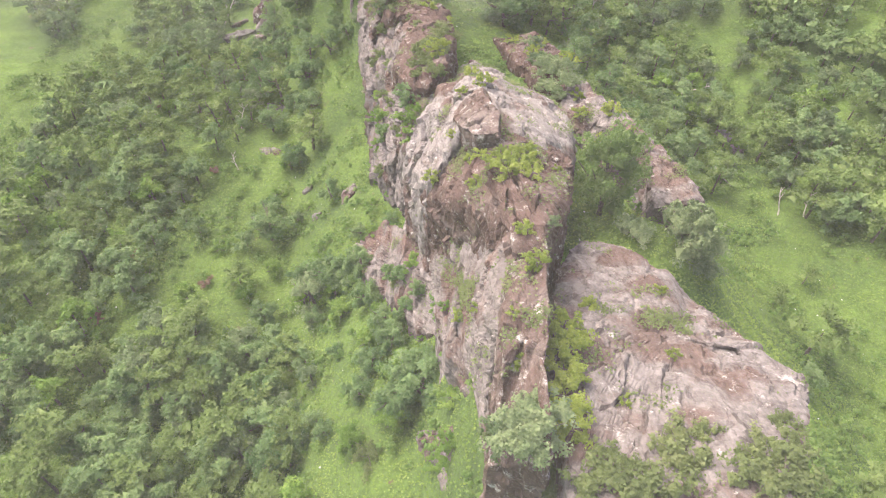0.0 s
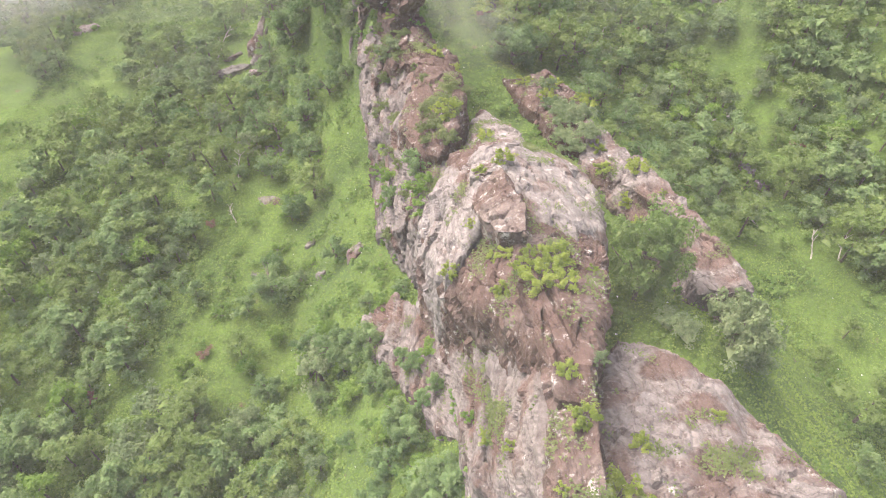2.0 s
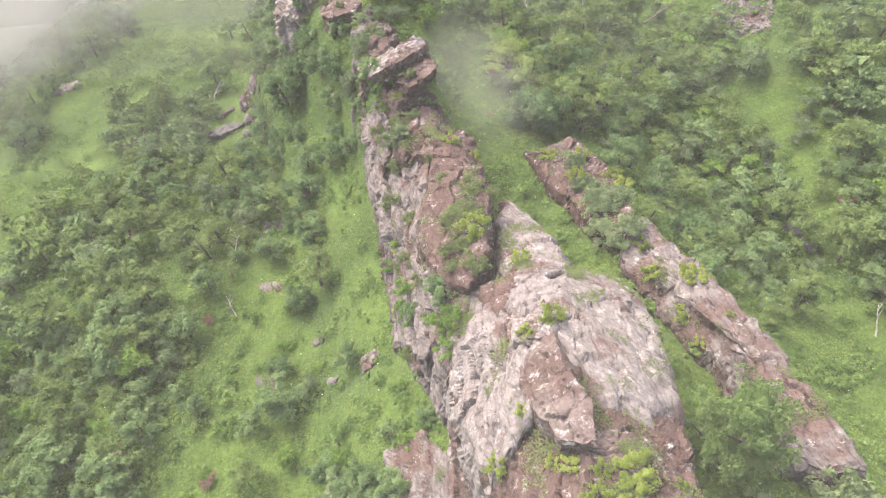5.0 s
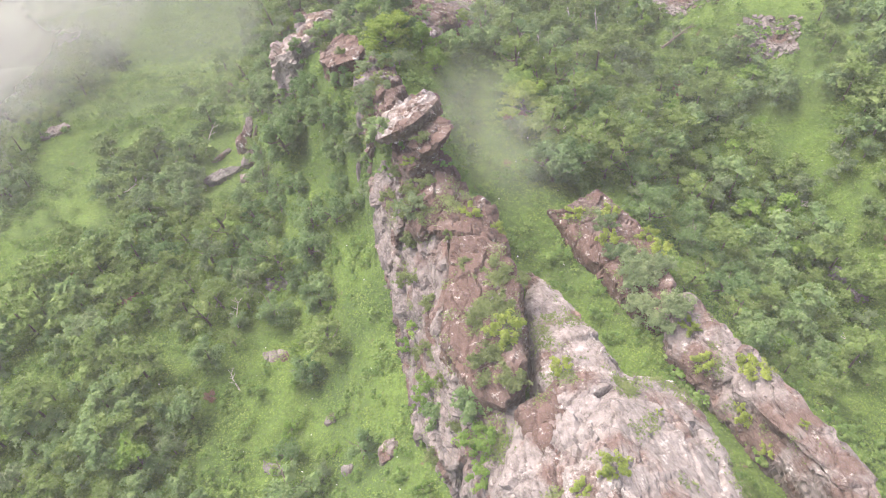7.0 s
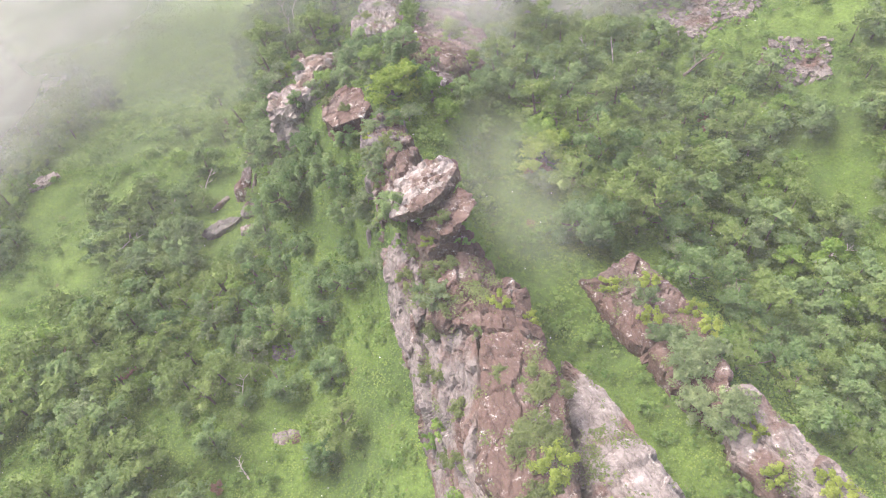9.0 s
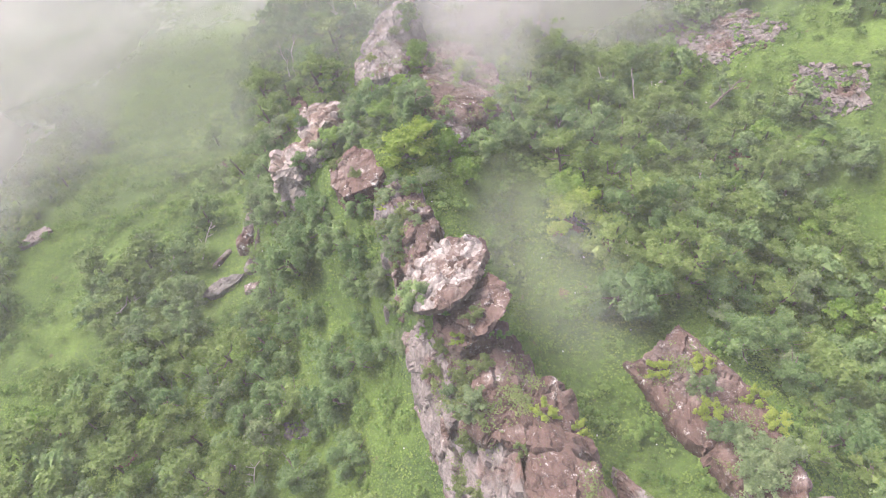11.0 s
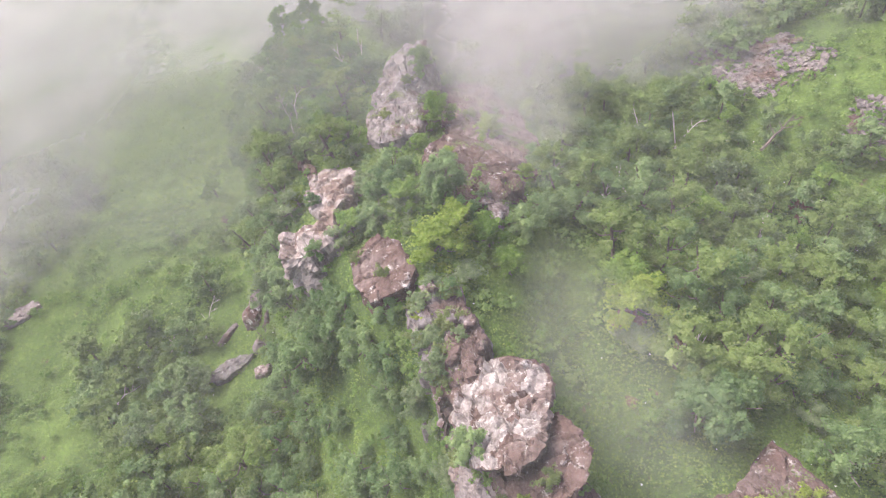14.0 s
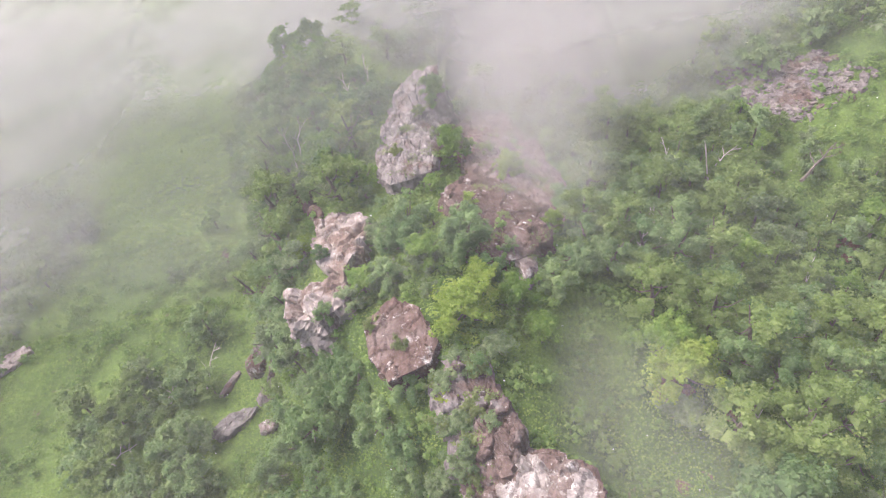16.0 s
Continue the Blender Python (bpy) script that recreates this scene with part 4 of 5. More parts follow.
bush_set(olive_s, olive_s, "olive shrubs on the crest",
         [(9.0, 10.5, 0.9), (10.0, 10.9, 0.7), (11.6, 9.6, 1.0), (12.8, 10.2, 0.9), (6.3, 9.8, 0.9), (7.2, 9.4, 0.8), (3.4, 10.5, 0.8), (4.6, 10.2, 0.8), (4.8, 12.4, 0.5), (2.5, 11.0, 0.8), (13.4, 11.6, 0.7), (4.6, 9.2, 0.9)])
bush_set(lime_s, lime_l, "herb thickets on the ridge block",
         [(-0.7, 51.7, 1.4), (-0.6, 47.9, 1.2), (-1.3, 44.9, 1.5), (-0.6, 46.4, 1.1), (-1.4, 58.5, 0.8), (0.3, 57.8, 0.7), (2.2, 44.4, 0.7), (2.7, 36.9, 0.7), (6.5, 40.9, 0.25), (-9.4, 77.3, 0.6)])
bush_set(lime_s, lime_l, "bushes on the rock fin",
         [(7.5, 63.4, 0.9), (10.4, 63.5, 0.9), (9.1, 59.6, 0.9), (12.6, 60.1, 0.9), (12.2, 49.7, 0.7), (12.2, 47.0, 0.8), (14.2, 46.1, 0.7), (13.5, 43.2, 0.9), (13.7, 40.8, 0.5), (15.0, 41.0, 0.3)])
bush_set(grey_s, grey_l, "grey-green bushes on the ridge",
         [(16.9, 27.9, 2.0), (12.2, 27.8, 1.2), (5.3, 21.1, 0.5), (-5.6, 60.0, 1.15), (-6.6, 61.8, 0.9), (10.2, 55.4, 1.8), (9.7, 57.7, 1.2),
          (11.3, 51.0, 1.5), (10.0, 52.4, 1.4), (12.0, 55.8, 1.2), (-9.3, 78.2, 1.1), (-9.0, 75.8, 1.2), (-9.2, 73.6, 1.1), (-11.9, 93.7, 1.8), (19.4, 80.1, 2.2), (4.5, 76.5, 1.5), (-6.2, 80.0, 1.2)])
bush_set(fresh_s, fresh_l, "bright green bushes and trees on the ridge",
         [(11.8, 35.4, 1.3), (-2.0, 30.9, 0.8), (0.5, 23.9, 0.5), (-2.0, 31.9, 0.6), (1.3, 21.5, 0.4), (0.9, 18.4, 0.8), (-5.4, 47.8, 1.1), (-2.6, 42.0, 1.1), (-6.5, 54.1, 0.8), (-1.9, 41.2, 0.9), (-2.6, 39.9, 0.8),
          (-4.0, 83.6, 1.6), (-5.6, 114.3, 1.7), (5.2, 80.6, 2.2), (-3.5, 81.7, 1.1), (-9.2, 88.4, 1.6)])
bush_set(green_s, green_l, "trees at the foot of the ridge",
         [(-1.4, 21.2, 2.4), (-3.9, 27.3, 1.5), (-9.7, 36.5, 2.0), (-17.4, 71.4, 2.7), (-16.6, 65.8, 2.1), (-2.8, 43.4, 1.2), (-5.2, 45.9, 1.1), (-5.8, 31.5, 1.4), (-4.4, 40.7, 1.1), (-7.1, 35.1, 1.5), (-3.1, 30.8, 1.0),
          (-17.3, 58.5, 1.8), (-20.2, 83.8, 2.8), (-21.4, 90.8, 2.8), (-15.8, 82.5, 1.8), (-22.0, 94.8, 2.4), (7.0, 69.6, 2.8), (8.6, 70.6, 2.3), 
          (-6.3, 88.2, 1.9), (11.8, 80.3, 2.3), (2.9, 95.4, 1.9), (-7.3, 78.5, 0.9), (-10.6, 91.0, 1.8), (-12.4, 88.2, 1.5), (-12.6, 77.0, 1.6), (-13.2, 74.4, 1.5), (-11.6, 71.6, 1.3), (-14.6, 79.6, 1.9), (-12.0, 79.0, 1.2)])
bush_set(green_s, green_l, "lone trees on the meadow",
         [(-25.6, 27.5, 2.6), (-29.0, 23.0, 2.1), (-14.7, 26.8, 2.4), (-17.4, 32.0, 2.1), (-33.8, 24.9, 2.1), (-22.6, 32.7, 2.1), (-11.4, 22.2, 2.2), (-35.9, 30.9, 2.6), (-23.8, 111.5, 1.8), (-26.9, 116.4, 1.9), (-23.9, 124.0, 2.4)])
big_grey = stand(grey_l, 15.4, 27.4, 2.4, 40, 0.2, 1.55)
tagged(big_grey, "tall grey-green bush standing against the rock slab", group="grey-green bushes on the ridge")
big_fresh = stand(round_l, 10.9, 31.4, 2.55, 10, 0.2, 1.75)
tagged(big_fresh, "tall round green tree between the knob and the rock fin", group="bright green bushes and trees on the ridge")
dry = plant("bush", "foliage", "dry reddish-brown shrub among green herbs", "bush", 69, 0.9, 1.0, 0.1, 40, 30, 0.065, LEAF_DRY, 0.05)
for n, (x, y, r) in enumerate([(-31.8, 43.6, 1.1), (-38.4, 71.0, 1.3), (-23.6, 40.4, 0.9), (27.0, 91.5, 1.5), (-33.0, 36.0, 1.0), (4.6, 78.0, 1.4), (7.8, 76.4, 1.1), (-27.0, 57.5, 0.8), (40.5, 66.0, 1.2), (-46.0, 76.0, 1.2)]):
    tagged(stand(dry, x, y, r, 50 * n, 0.1), group="dry shrubs")
remove(dry)
# Shrubs on the narrow middle of the ridge.
bush_set(grey_s, grey_l, "grey-green bushes on the ridge", [(-10.9, 73.9, 1.3), (-9.8, 69.5, 1.3), (9.5, 61.5, 1.1)])
bush_set(olive_s, olive_s, "olive shrubs on the crest", [(-5.5, 60.1, 1.4), (-6.0, 59.0, 1.0), (-0.3, 49.1, 0.9), (1.0, 51.3, 0.8), (-3.1, 56.9, 0.6), (-2.3, 52.9, 0.6), (-2.1, 48.2, 0.8), (-0.6, 43.4, 1.0), (-4.4, 64.2, 0.7), (-7.6, 64.0, 1.0)])
bush_set(green_s, green_l, "trees at the foot of the ridge", [(-8.0, 67.1, 1.2), (-13.3, 76.3, 1.6), (7.6, 70.5, 2.2), (13.0, 81.8, 2.6)])
bush_set(lime_s, lime_s, "bushes on the rock fin", [(-5.5, 64.0, 0.6), (13.0, 58.4, 0.9), (14.2, 45.2, 0.9)])
bush_set(spring_l, spring_l, "sunny green trees on the far ridge", [(5.4, 78.5, 2.7)])
bush_set(grey_s, grey_l, "grey-green bushes on the ridge", [(-10.0, 72.1, 1.0), (-9.8, 70.0, 1.0), (-10.5, 74.2, 1.2), (-9.2, 73.1, 0.9)])
bush_set(olive_s, olive_s, "olive shrubs on the crest", [(-8.3, 67.2, 1.1), (-6.7, 64.7, 0.8), (-5.7, 62.3, 1.1), (-4.4, 62.5, 0.9)])
bush_set(olive_s, olive_s, "olive shrubs on the cliffs", [(-5.4, 50.5, 0.8), (-4.9, 53.2, 0.9), (-6.2, 52.0, 0.8), (-5.9, 56.2, 0.9), (-4.4, 47.0, 0.7), (-6.8, 57.5, 1.0), (-5.6, 44.6, 0.9), (-3.8, 44.2, 0.7), (-3.4, 27.5, 1.0), (-4.4, 17.5, 1.2)])
bush_set(fresh_s, fresh_l, "bright green bushes at the foot of the cliffs", [(-7.2, 54.6, 0.8), (-6.4, 49.2, 0.7), (-2.3, 23.2, 1.4), (-5.2, 26.7, 1.2), (-2.9, 19.3, 1.2), (0.2, 15.4, 0.7)])
bush_set(green_s, green_l, "bushes on the meadow below the cliffs", [(-12.0, 39.7, 1.4), (-8.6, 35.2, 1.2), (-7.4, 40.2, 1.1), (-5.7, 22.9, 1.2), (-1.6, 28.3, 0.8), (-8.3, 28.3, 1.0), (-4.1, 32.3, 0.8), (-8.3, 21.2, 1.1)])
bush_set(green_s, green_s, "bushes below the jagged rock wall", [(-20.2, 88.2, 1.0), (-18.4, 87.0, 1.1), (-16.8, 86.6, 1.0), (-19.0, 94.0, 0.9), (-17.0, 92.6, 0.8)])
# Bush masses on the crest.
bush_set(olive_s, olive_s, "olive shrubs on the saddle", [(-8.6, 74.2, 1.0), (-7.9, 76.4, 1.1), (-7.5, 78.5, 0.9), (-9.6, 76.2, 1.1), (-8.9, 72.4, 0.9), (-9.7, 78.6, 0.9)])
bush_set(grey_s, grey_l, "grey-green bushes on the ridge", [(-8.4, 79.4, 0.8), (-7.2, 75.2, 0.7)])
bush_set(grey_s, grey_l, "grey-green bushes on the crest rib", [(3.4, 10.3, 1.5), (2.6, 10.6, 1.1), (4.3, 10.9, 1.2)])
bush_set(olive_s, olive_s, "olive shrubs on the crest", [(6.0, 8.6, 1.5), (7.3, 8.2, 1.3), (8.9, 9.8, 1.3), (12.0, 8.8, 1.5), (11.0, 8.4, 1.2)])
# Bush masses on the slope below the cliffs.
bush_set(green_s, green_l, "bushes on the slope below the ridge",
         [(-10.7, 36.6, 1.6), (-13.1, 39.9, 1.3), (-2.8, 20.4, 1.6), (-0.6, 22.6, 1.4), (-3.6, 26.1, 1.3), (-5.0, 24.6, 1.3), (-16.7, 35.7, 1.5), (-13.1, 31.2, 1.4), (-9.3, 37.7, 1.2), (-15.8, 30.8, 1.6), (-18.8, 28.4, 1.8),
          (-21.8, 26.3, 1.9), (-11.2, 33.7, 1.2), (-16.4, 24.1, 2.0), (-26.2, 27.9, 1.7), (-2.5, 27.9, 1.0), (-11.6, 23.2, 1.8), (-13.4, 21.1, 1.8), (-19.8, 70.8, 1.5), (-27.2, 72.5, 1.5), (-22.3, 81.2, 1.8), (-18.8, 78.6, 1.5), (-18.2, 84.5, 1.7), (-24.0, 85.4, 1.4)])
bush_set(fresh_s, fresh_l, "fresh green bushes on the slope below the ridge",
         [(-9.4, 35.2, 1.4), (-11.7, 40.1, 1.2), (-13.2, 37.4, 1.4), (-17.0, 41.9, 1.2), (-18.9, 38.1, 1.3), (-8.4, 31.9, 1.3), (-4.6, 40.0, 0.9), (-6.5, 43.8, 0.8), (-4.8, 30.0, 1.1), (-17.7, 47.3, 1.0), (-23.1, 44.9, 1.1), (-5.9, 38.4, 0.7),
          (-24.7, 38.1, 1.2), (-29.7, 41.7, 1.1), (-18.0, 58.2, 1.3), (-15.2, 64.5, 1.1), (-18.7, 62.9, 0.9), (-19.0, 53.6, 1.1), (-14.5, 50.4, 0.8), (-5.9, 19.0, 1.2), (0.8, 15.4, 1.0)])
# Trees and bushes round the far outcrops.
bush_set(spring_l, spring_l, "sunny green trees on the far ridge",
         [(-7.4, 82.6, 2.3), (-6.0, 84.6, 1.6), (-10.8, 95.2, 1.4), (-0.9, 100.7, 1.5), (0.6, 91.5, 0.9), (-19.2, 96.1, 1.4), (-5.2, 94.0, 0.7)])
bush_set(fresh_s, fresh_l, "bright green bushes and trees on the ridge",
         [(-14.0, 88.3, 1.6), (-8.2, 92.9, 1.1), (-5.1, 105.5, 2.0), (-7.5, 100.4, 1.3), (-17.2, 93.0, 0.7), (-16.5, 110.4, 2.5), (-18.2, 109.7, 2.1), (-2.9, 81.4, 1.4)])
bush_set(olive_s, olive_s, "olive shrubs on the far rocks",
         [(-6.1, 108.2, 1.4), (-7.5, 112.0, 0.9), (-10.3, 105.2, 0.8), (1.3, 117.1, 1.2), (-2.0, 106.4, 1.1), (-3.1, 91.8, 0.6), (-13.5, 84.0, 0.7), (-11.6, 81.3, 0.7)])
bush_set(grey_s, grey_l, "grey-green bushes on the ridge",
         [(-11.5, 88.4, 1.1), (-9.5, 88.4, 1.3), (-9.3, 85.8, 0.8), (-3.5, 87.9, 0.8), (-14.9, 86.8, 1.1)])
bush_set(green_s, green_l, "trees at the foot of the ridge",
         [(-6.6, 87.3, 1.4), (-5.1, 85.8, 1.2), (-19.4, 86.2, 1.8), (-16.4, 84.4, 1.5), (-19.1, 104.8, 1.3), (-22.0, 102.0, 1.8), (-11.7, 91.9, 1.3), (-9.9, 91.4, 1.1), (-13.6, 101.4, 1.0), (-15.8, 105.0, 1.2), (-1.0, 85.6, 1.6), (1.4, 87.6, 1.6)])

for proto in (lime_s, lime_l, grey_s, grey_l, fresh_s, fresh_l, green_s, green_l, olive_s, spring_l, round_l):
    remove(proto)

SNAGS_A = [(-25.4, 65.3, 3.4, 80, 60, 0.08), (-24.3, 58.0, 2.4, 120, 35, 0.08), (-36.0, 97.5, 5.5, 50, 45, 0.09), (-39.5, 96.0, 3.0, 60, 50, 0.08), (-18.6, 88.0, 3.0, 5, 10, 0.07), (-46.0, 90.0, 5.0, 20, 15, 0.08),
           (21.0, 88.0, 3.5, 70, 65, 0.09), (24.0, 60.0, 4.0, 170, 12, 0.09), (33.0, 55.0, 3.0, 150, 30, 0.09), (36.5, 50.0, 3.2, 90, 55, 0.09), (39.0, 49.5, 3.0, 70, 50, 0.08)]
SNAGS_B = [(41.5, 51.5, 3.2, 60, 40, 0.08), (8.6, 74.0, 3.2, 80, 60, 0.09), (10.0, 92.0, 4.0, 110, 55, 0.09), (16.0, 104.0, 4.5, 100, 50, 0.09), (11.0, 120.0, 5.0, 75, 60, 0.1), (-14.6, 118.0, 5.5, 85, 70, 0.1),
           (-21.0, 112.0, 4.5, 100, 60, 0.1), (20.0, 105.0, 4.0, 20, 20, 0.09), (44.0, 80.0, 3.5, 40, 30, 0.09), (31.0, 72.0, 4.0, 10, 15, 0.1), (-12.5, 122.8, 6.5, 80, 75, 0.1), (-22.5, 124.0, 4.5, 150, 45, 0.09), (-20.2, 112.0, 5.0, 70, 65, 0.09), (18.8, 102.0, 5.5, 100, 70, 0.09), (6.0, 88.0, 3.5, 60, 60, 0.09)]
# ---- stones, outcrops and dead wood on the slopes ----
def stone(name, label, x, y, rx, ry, h, mat, seed, turn=0.0, group=""):
    """A low rounded or slabby stone half sunk in the slope."""
    rng = np.random.default_rng(seed)
    n = int(rng.integers(6, 9))
    z = rest_z(x, y)
    pts = []
    for k in range(n):
        a = 2 * math.pi * (k + rng.uniform(-0.25, 0.25)) / n
        px, py = rx * math.cos(a) * rng.uniform(0.75, 1.15), ry * math.sin(a) * rng.uniform(0.75, 1.15)
        c, s = math.cos(radians(turn)), math.sin(radians(turn))
        wx, wy = x + c * px - s * py, y + s * px + c * py
        pts.append((wx, wy, max(rest_z(wx, wy), z - 0.3) + h * rng.uniform(0.5, 1.1)))
    ob = rock(name, label, pts, mat, 0.15 * h, h + 1.2, 0.1, 0.25 * min(rx, ry, 1.2), (0.9, 0.6, 0.5), max(0.14, 0.13 * (rx + ry)), seed, 0.12)
    return tagged(ob, group=group)


for n, (x, y, rx, ry, h, turn) in enumerate([(-15.2, 53.7, 0.8, 0.5, 0.5, 10), (-22.3, 71.4, 1.2, 1.5, 0.2, 80), (-21.2, 61.6, 0.9, 1.6, 0.2, 85), (-20.3, 50.1, 0.8, 1.5, 0.2, 60),
                                             (-9.4, 48.1, 0.9, 1.0, 0.4, 0), (34.5, 64.2, 0.9, 1.3, 0.4, 40), (35.4, 61.3, 0.8, 1.0, 0.4, 10), (-13.5, 48.4, 0.6, 0.5, 0.3, 0)]):
    stone("stone", "grey weathered stone lying in the meadow", x, y, rx, ry, h, ROCK_GREY if n % 2 == 0 else ROCK_DARK, 200 + n, turn, "stones in the meadow")
for n, (x, y, rx, ry, h, turn, m) in enumerate([(-29.4, 98.6, 2.1, 1.6, 1.0, 20, ROCK_WHITE), (-32.2, 92.2, 3.4, 1.2, 0.9, 18, ROCK_DARK), (-28.2, 94.4, 2.0, 0.8, 0.9, 22, ROCK_GREY), (-28.3, 90.6, 1.4, 1.0, 0.9, 30, ROCK_WHITE), (-33.2, 97.5, 2.0, 0.6, 0.6, 60, ROCK_GREY), (-60.4, 108.0, 2.8, 1.6, 0.7, 50, ROCK_PALE), (-36.8, 119.7, 0.6, 2.4, 0.4, 8, ROCK_BROWN), (-26.6, 103.9, 1.0, 1.8, 0.8, 10, ROCK_GREY),
                                                (-31.5, 139.0, 1.6, 2.0, 1.2, 0, ROCK_GREY)]):
    stone("outcrop", "low rock outcrop breaking through the slope", x, y, rx, ry, h, m, 230 + n, turn, "outcrops on the slope")
rng = np.random.default_rng(71)
for poly, count in (([(28.5, 124), (30.8, 109.5), (39.0, 109.5), (37, 119)], 120), ([(35.1, 99.1), (38.4, 102.4), (43, 99), (40.4, 93.5), (36.8, 94.8)], 55)):
    xs, ys = [p[0] for p in poly], [p[1] for p in poly]
    made = 0
    while made < count:
        x, y = rng.uniform(min(xs), max(xs)), rng.uniform(min(ys), max(ys))
        if inside(np.array(x), np.array(y), poly):
            r = rng.uniform(0.2, 0.75)
            stone("scree_stone", "pale angular stone in a patch of scree", x, y, r * rng.uniform(0.9, 1.8), r, rng.uniform(0.15, 0.45), ROCK_GREY, 300 + made, rng.uniform(0, 180), "scree stones")
            made += 1


def scree(label, poly, count, seed):
    """Small broken stones strewn over a patch of slope, each a lopsided wedge."""
    rng = np.random.default_rng(seed)
    xs, ys = [p[0] for p in poly], [p[1] for p in poly]
    x, y = rng.uniform(min(xs), max(xs), count), rng.uniform(min(ys), max(ys), count)
    cx, cy = sum(xs) / len(xs), sum(ys) / len(ys)
    off = np.hypot((x - cx) / (max(xs) - min(xs)), (y - cy) / (max(ys) - min(ys)))
    keep = inside(x, y, poly) & (fbm(np.stack([x, y, 0 * x], 1) * 0.5, seed, 3) + rng.uniform(-0.2, 0.2, count) > 0.22 + 0.62 * off)
    x, y = x[keep], y[keep]
    z = ground_z(x, y)
    box = np.array([(-1, -1, -1), (1, -1, -1), (1, 1, -1), (-1, 1, -1), (-0.7, -0.8, 1), (0.8, -0.6, 0.7), (0.6, 0.8, 1), (-0.8, 0.7, 0.6)])
    sides = [(0, 1, 5, 4), (1, 2, 6, 5), (2, 3, 7, 6), (3, 0, 4, 7), (4, 5, 6, 7)]
    verts, faces = [], []
    for n in range(len(x)):
        r = rng.uniform(0.1, 0.34)
        turn = np.array(Euler((rng.normal(0, 0.25), rng.normal(0, 0.25), rng.uniform(0, 6.28))).to_matrix())
        v = (box * rng.uniform(0.75, 1.2, (8, 3)) * (r * rng.uniform(1.0, 2.0), r, 0.45 * r)) @ turn.T + (x[n], y[n], z[n] + 0.3)
        faces += [tuple(k + len(verts) for k in f) for f in sides]
        verts += v.tolist()
    return tagged(new("scree", mesh_from("scree", verts, faces, ROCK_GREY)), label, "scree", kind="stuff")


scree("pale broken stones of a scree patch on the slope", [(27.5, 124), (30.0, 108.5), (40.5, 108.0), (38.5, 120)], 1500, 77)
scree("pale broken stones of a small scree patch", [(34.8, 99.6), (38.4, 103), (43.5, 99), (40.6, 93), (36.4, 94.4)], 600, 78)
for n in range(22):
    a, r = rng.uniform(0, 6.28), rng.uniform(0.2, 0.55)
    x, y = -8.2 + rng.normal(0, 1.5), rng.uniform(72, 80)
    stone("rubble_stone", "broken grey-brown stone in rubble on the ridge", x, y, r * 1.3, r, rng.uniform(0.3, 0.7), ROCK_SLAB, 400 + n, rng.uniform(0, 180), "rubble on the ridge")


def dead_tree(name, label, x, y, length, heading, rise, thick, seed, lift=0.0, mat=None):
    """A bare trunk with stubs of branches, standing or fallen."""
    rng = np.random.default_rng(seed)
    way = Vector((math.cos(radians(heading)) * math.cos(radians(rise)), math.sin(radians(heading)) * math.cos(radians(rise)), math.sin(radians(rise))))
    side = way.cross(Vector((0.3, 0.2, 1))).normalized()
    pts = [way * (length * k / 5) + side * rng.normal(0, 0.04) * length * (0 < k < 5) for k in range(6)]
    root = new(name)
    root.location = (x, y, rest_z(x, y) - 0.1 + lift)
    wood = new("trunk", mesh_from("dead_trunk", *tube([tuple(p) for p in pts], [thick * (1.1 - 0.17 * k) for k in range(6)]), mat or DEADWOOD))
    wood.parent = root
    twigs = []
    for k in (2, 3, 3, 4, 4):
        end = pts[k] + (way * 0.5 + side * rng.choice([-1, 1]) + Vector((0, 0, 0.4))).normalized() * length * rng.uniform(0.15, 0.3)
        b = new("branch", mesh_from("dead_branch", *tube([tuple(pts[k]), tuple(pts[k].lerp(end, 0.5) + Vector((0, 0, 0.05))), tuple(end)], [thick * 0.45, thick * 0.3, thick * 0.12], 5), mat or DEADWOOD))
        b.parent = wood
        for side_way in (-1, 1):
            mid = pts[k].lerp(end, rng.uniform(0.45, 0.7))
            tip = mid + (way * 0.6 + side * 0.7 * side_way + Vector((0, 0, 0.5))).normalized() * length * rng.uniform(0.08, 0.16)
            twigs.append(tube([tuple(mid), tuple(tip)], [thick * 0.2, thick * 0.06], 4))
    tw = new("twigs", mesh_from("dead_twigs", *join(twigs), mat or DEADWOOD))
    tw.parent = wood
    return tagged(root, label, "dead tree", group="dead trees")


for n, (x, y, length, heading, rise, thick) in enumerate(SNAGS_A + SNAGS_B):
    dead_tree("dead_tree", "bleached bare trunk of a dead tree" if rise > 20 else "bleached fallen trunk on the slope", x, y, length, heading, rise, thick, 500 + n, 0.5 if rise < 20 else 0)
dead_tree("dead_tree", "dark charred fallen trunk among the woods", 26.6, 99.6, 5.5, 30, 14, 0.17, 560, 2.4, BARK)

# ---- meadow herbs ----
def herbs(name, label, seed, count, box, size, lift, mat):
    rng = np.random.default_rng(seed)
    x, y = rng.uniform(box[0], box[1], count), rng.uniform(box[2], box[3], count)
    p2 = np.stack([x, y, 0 * x], 1)
    keep = fbm(p2 * 0.45, 31, 3) + rng.uniform(-0.25, 0.25, count) > 0.36
    x, y, p2 = x[keep], y[keep], p2[keep]
    z = ground_z(x, y) + lift * fbm(p2 * 0.9, 33, 2) * rng.uniform(0.3, 1.2, len(x))
    up = np.tile(np.array([0, 0, 1.0]), (len(x), 1))
    return tagged(new(name, leaves_mesh(name, leaf_sprays(rng, np.stack([x, y, z], 1), up, size, 0.6), mat)), label, "grass", kind="stuff")


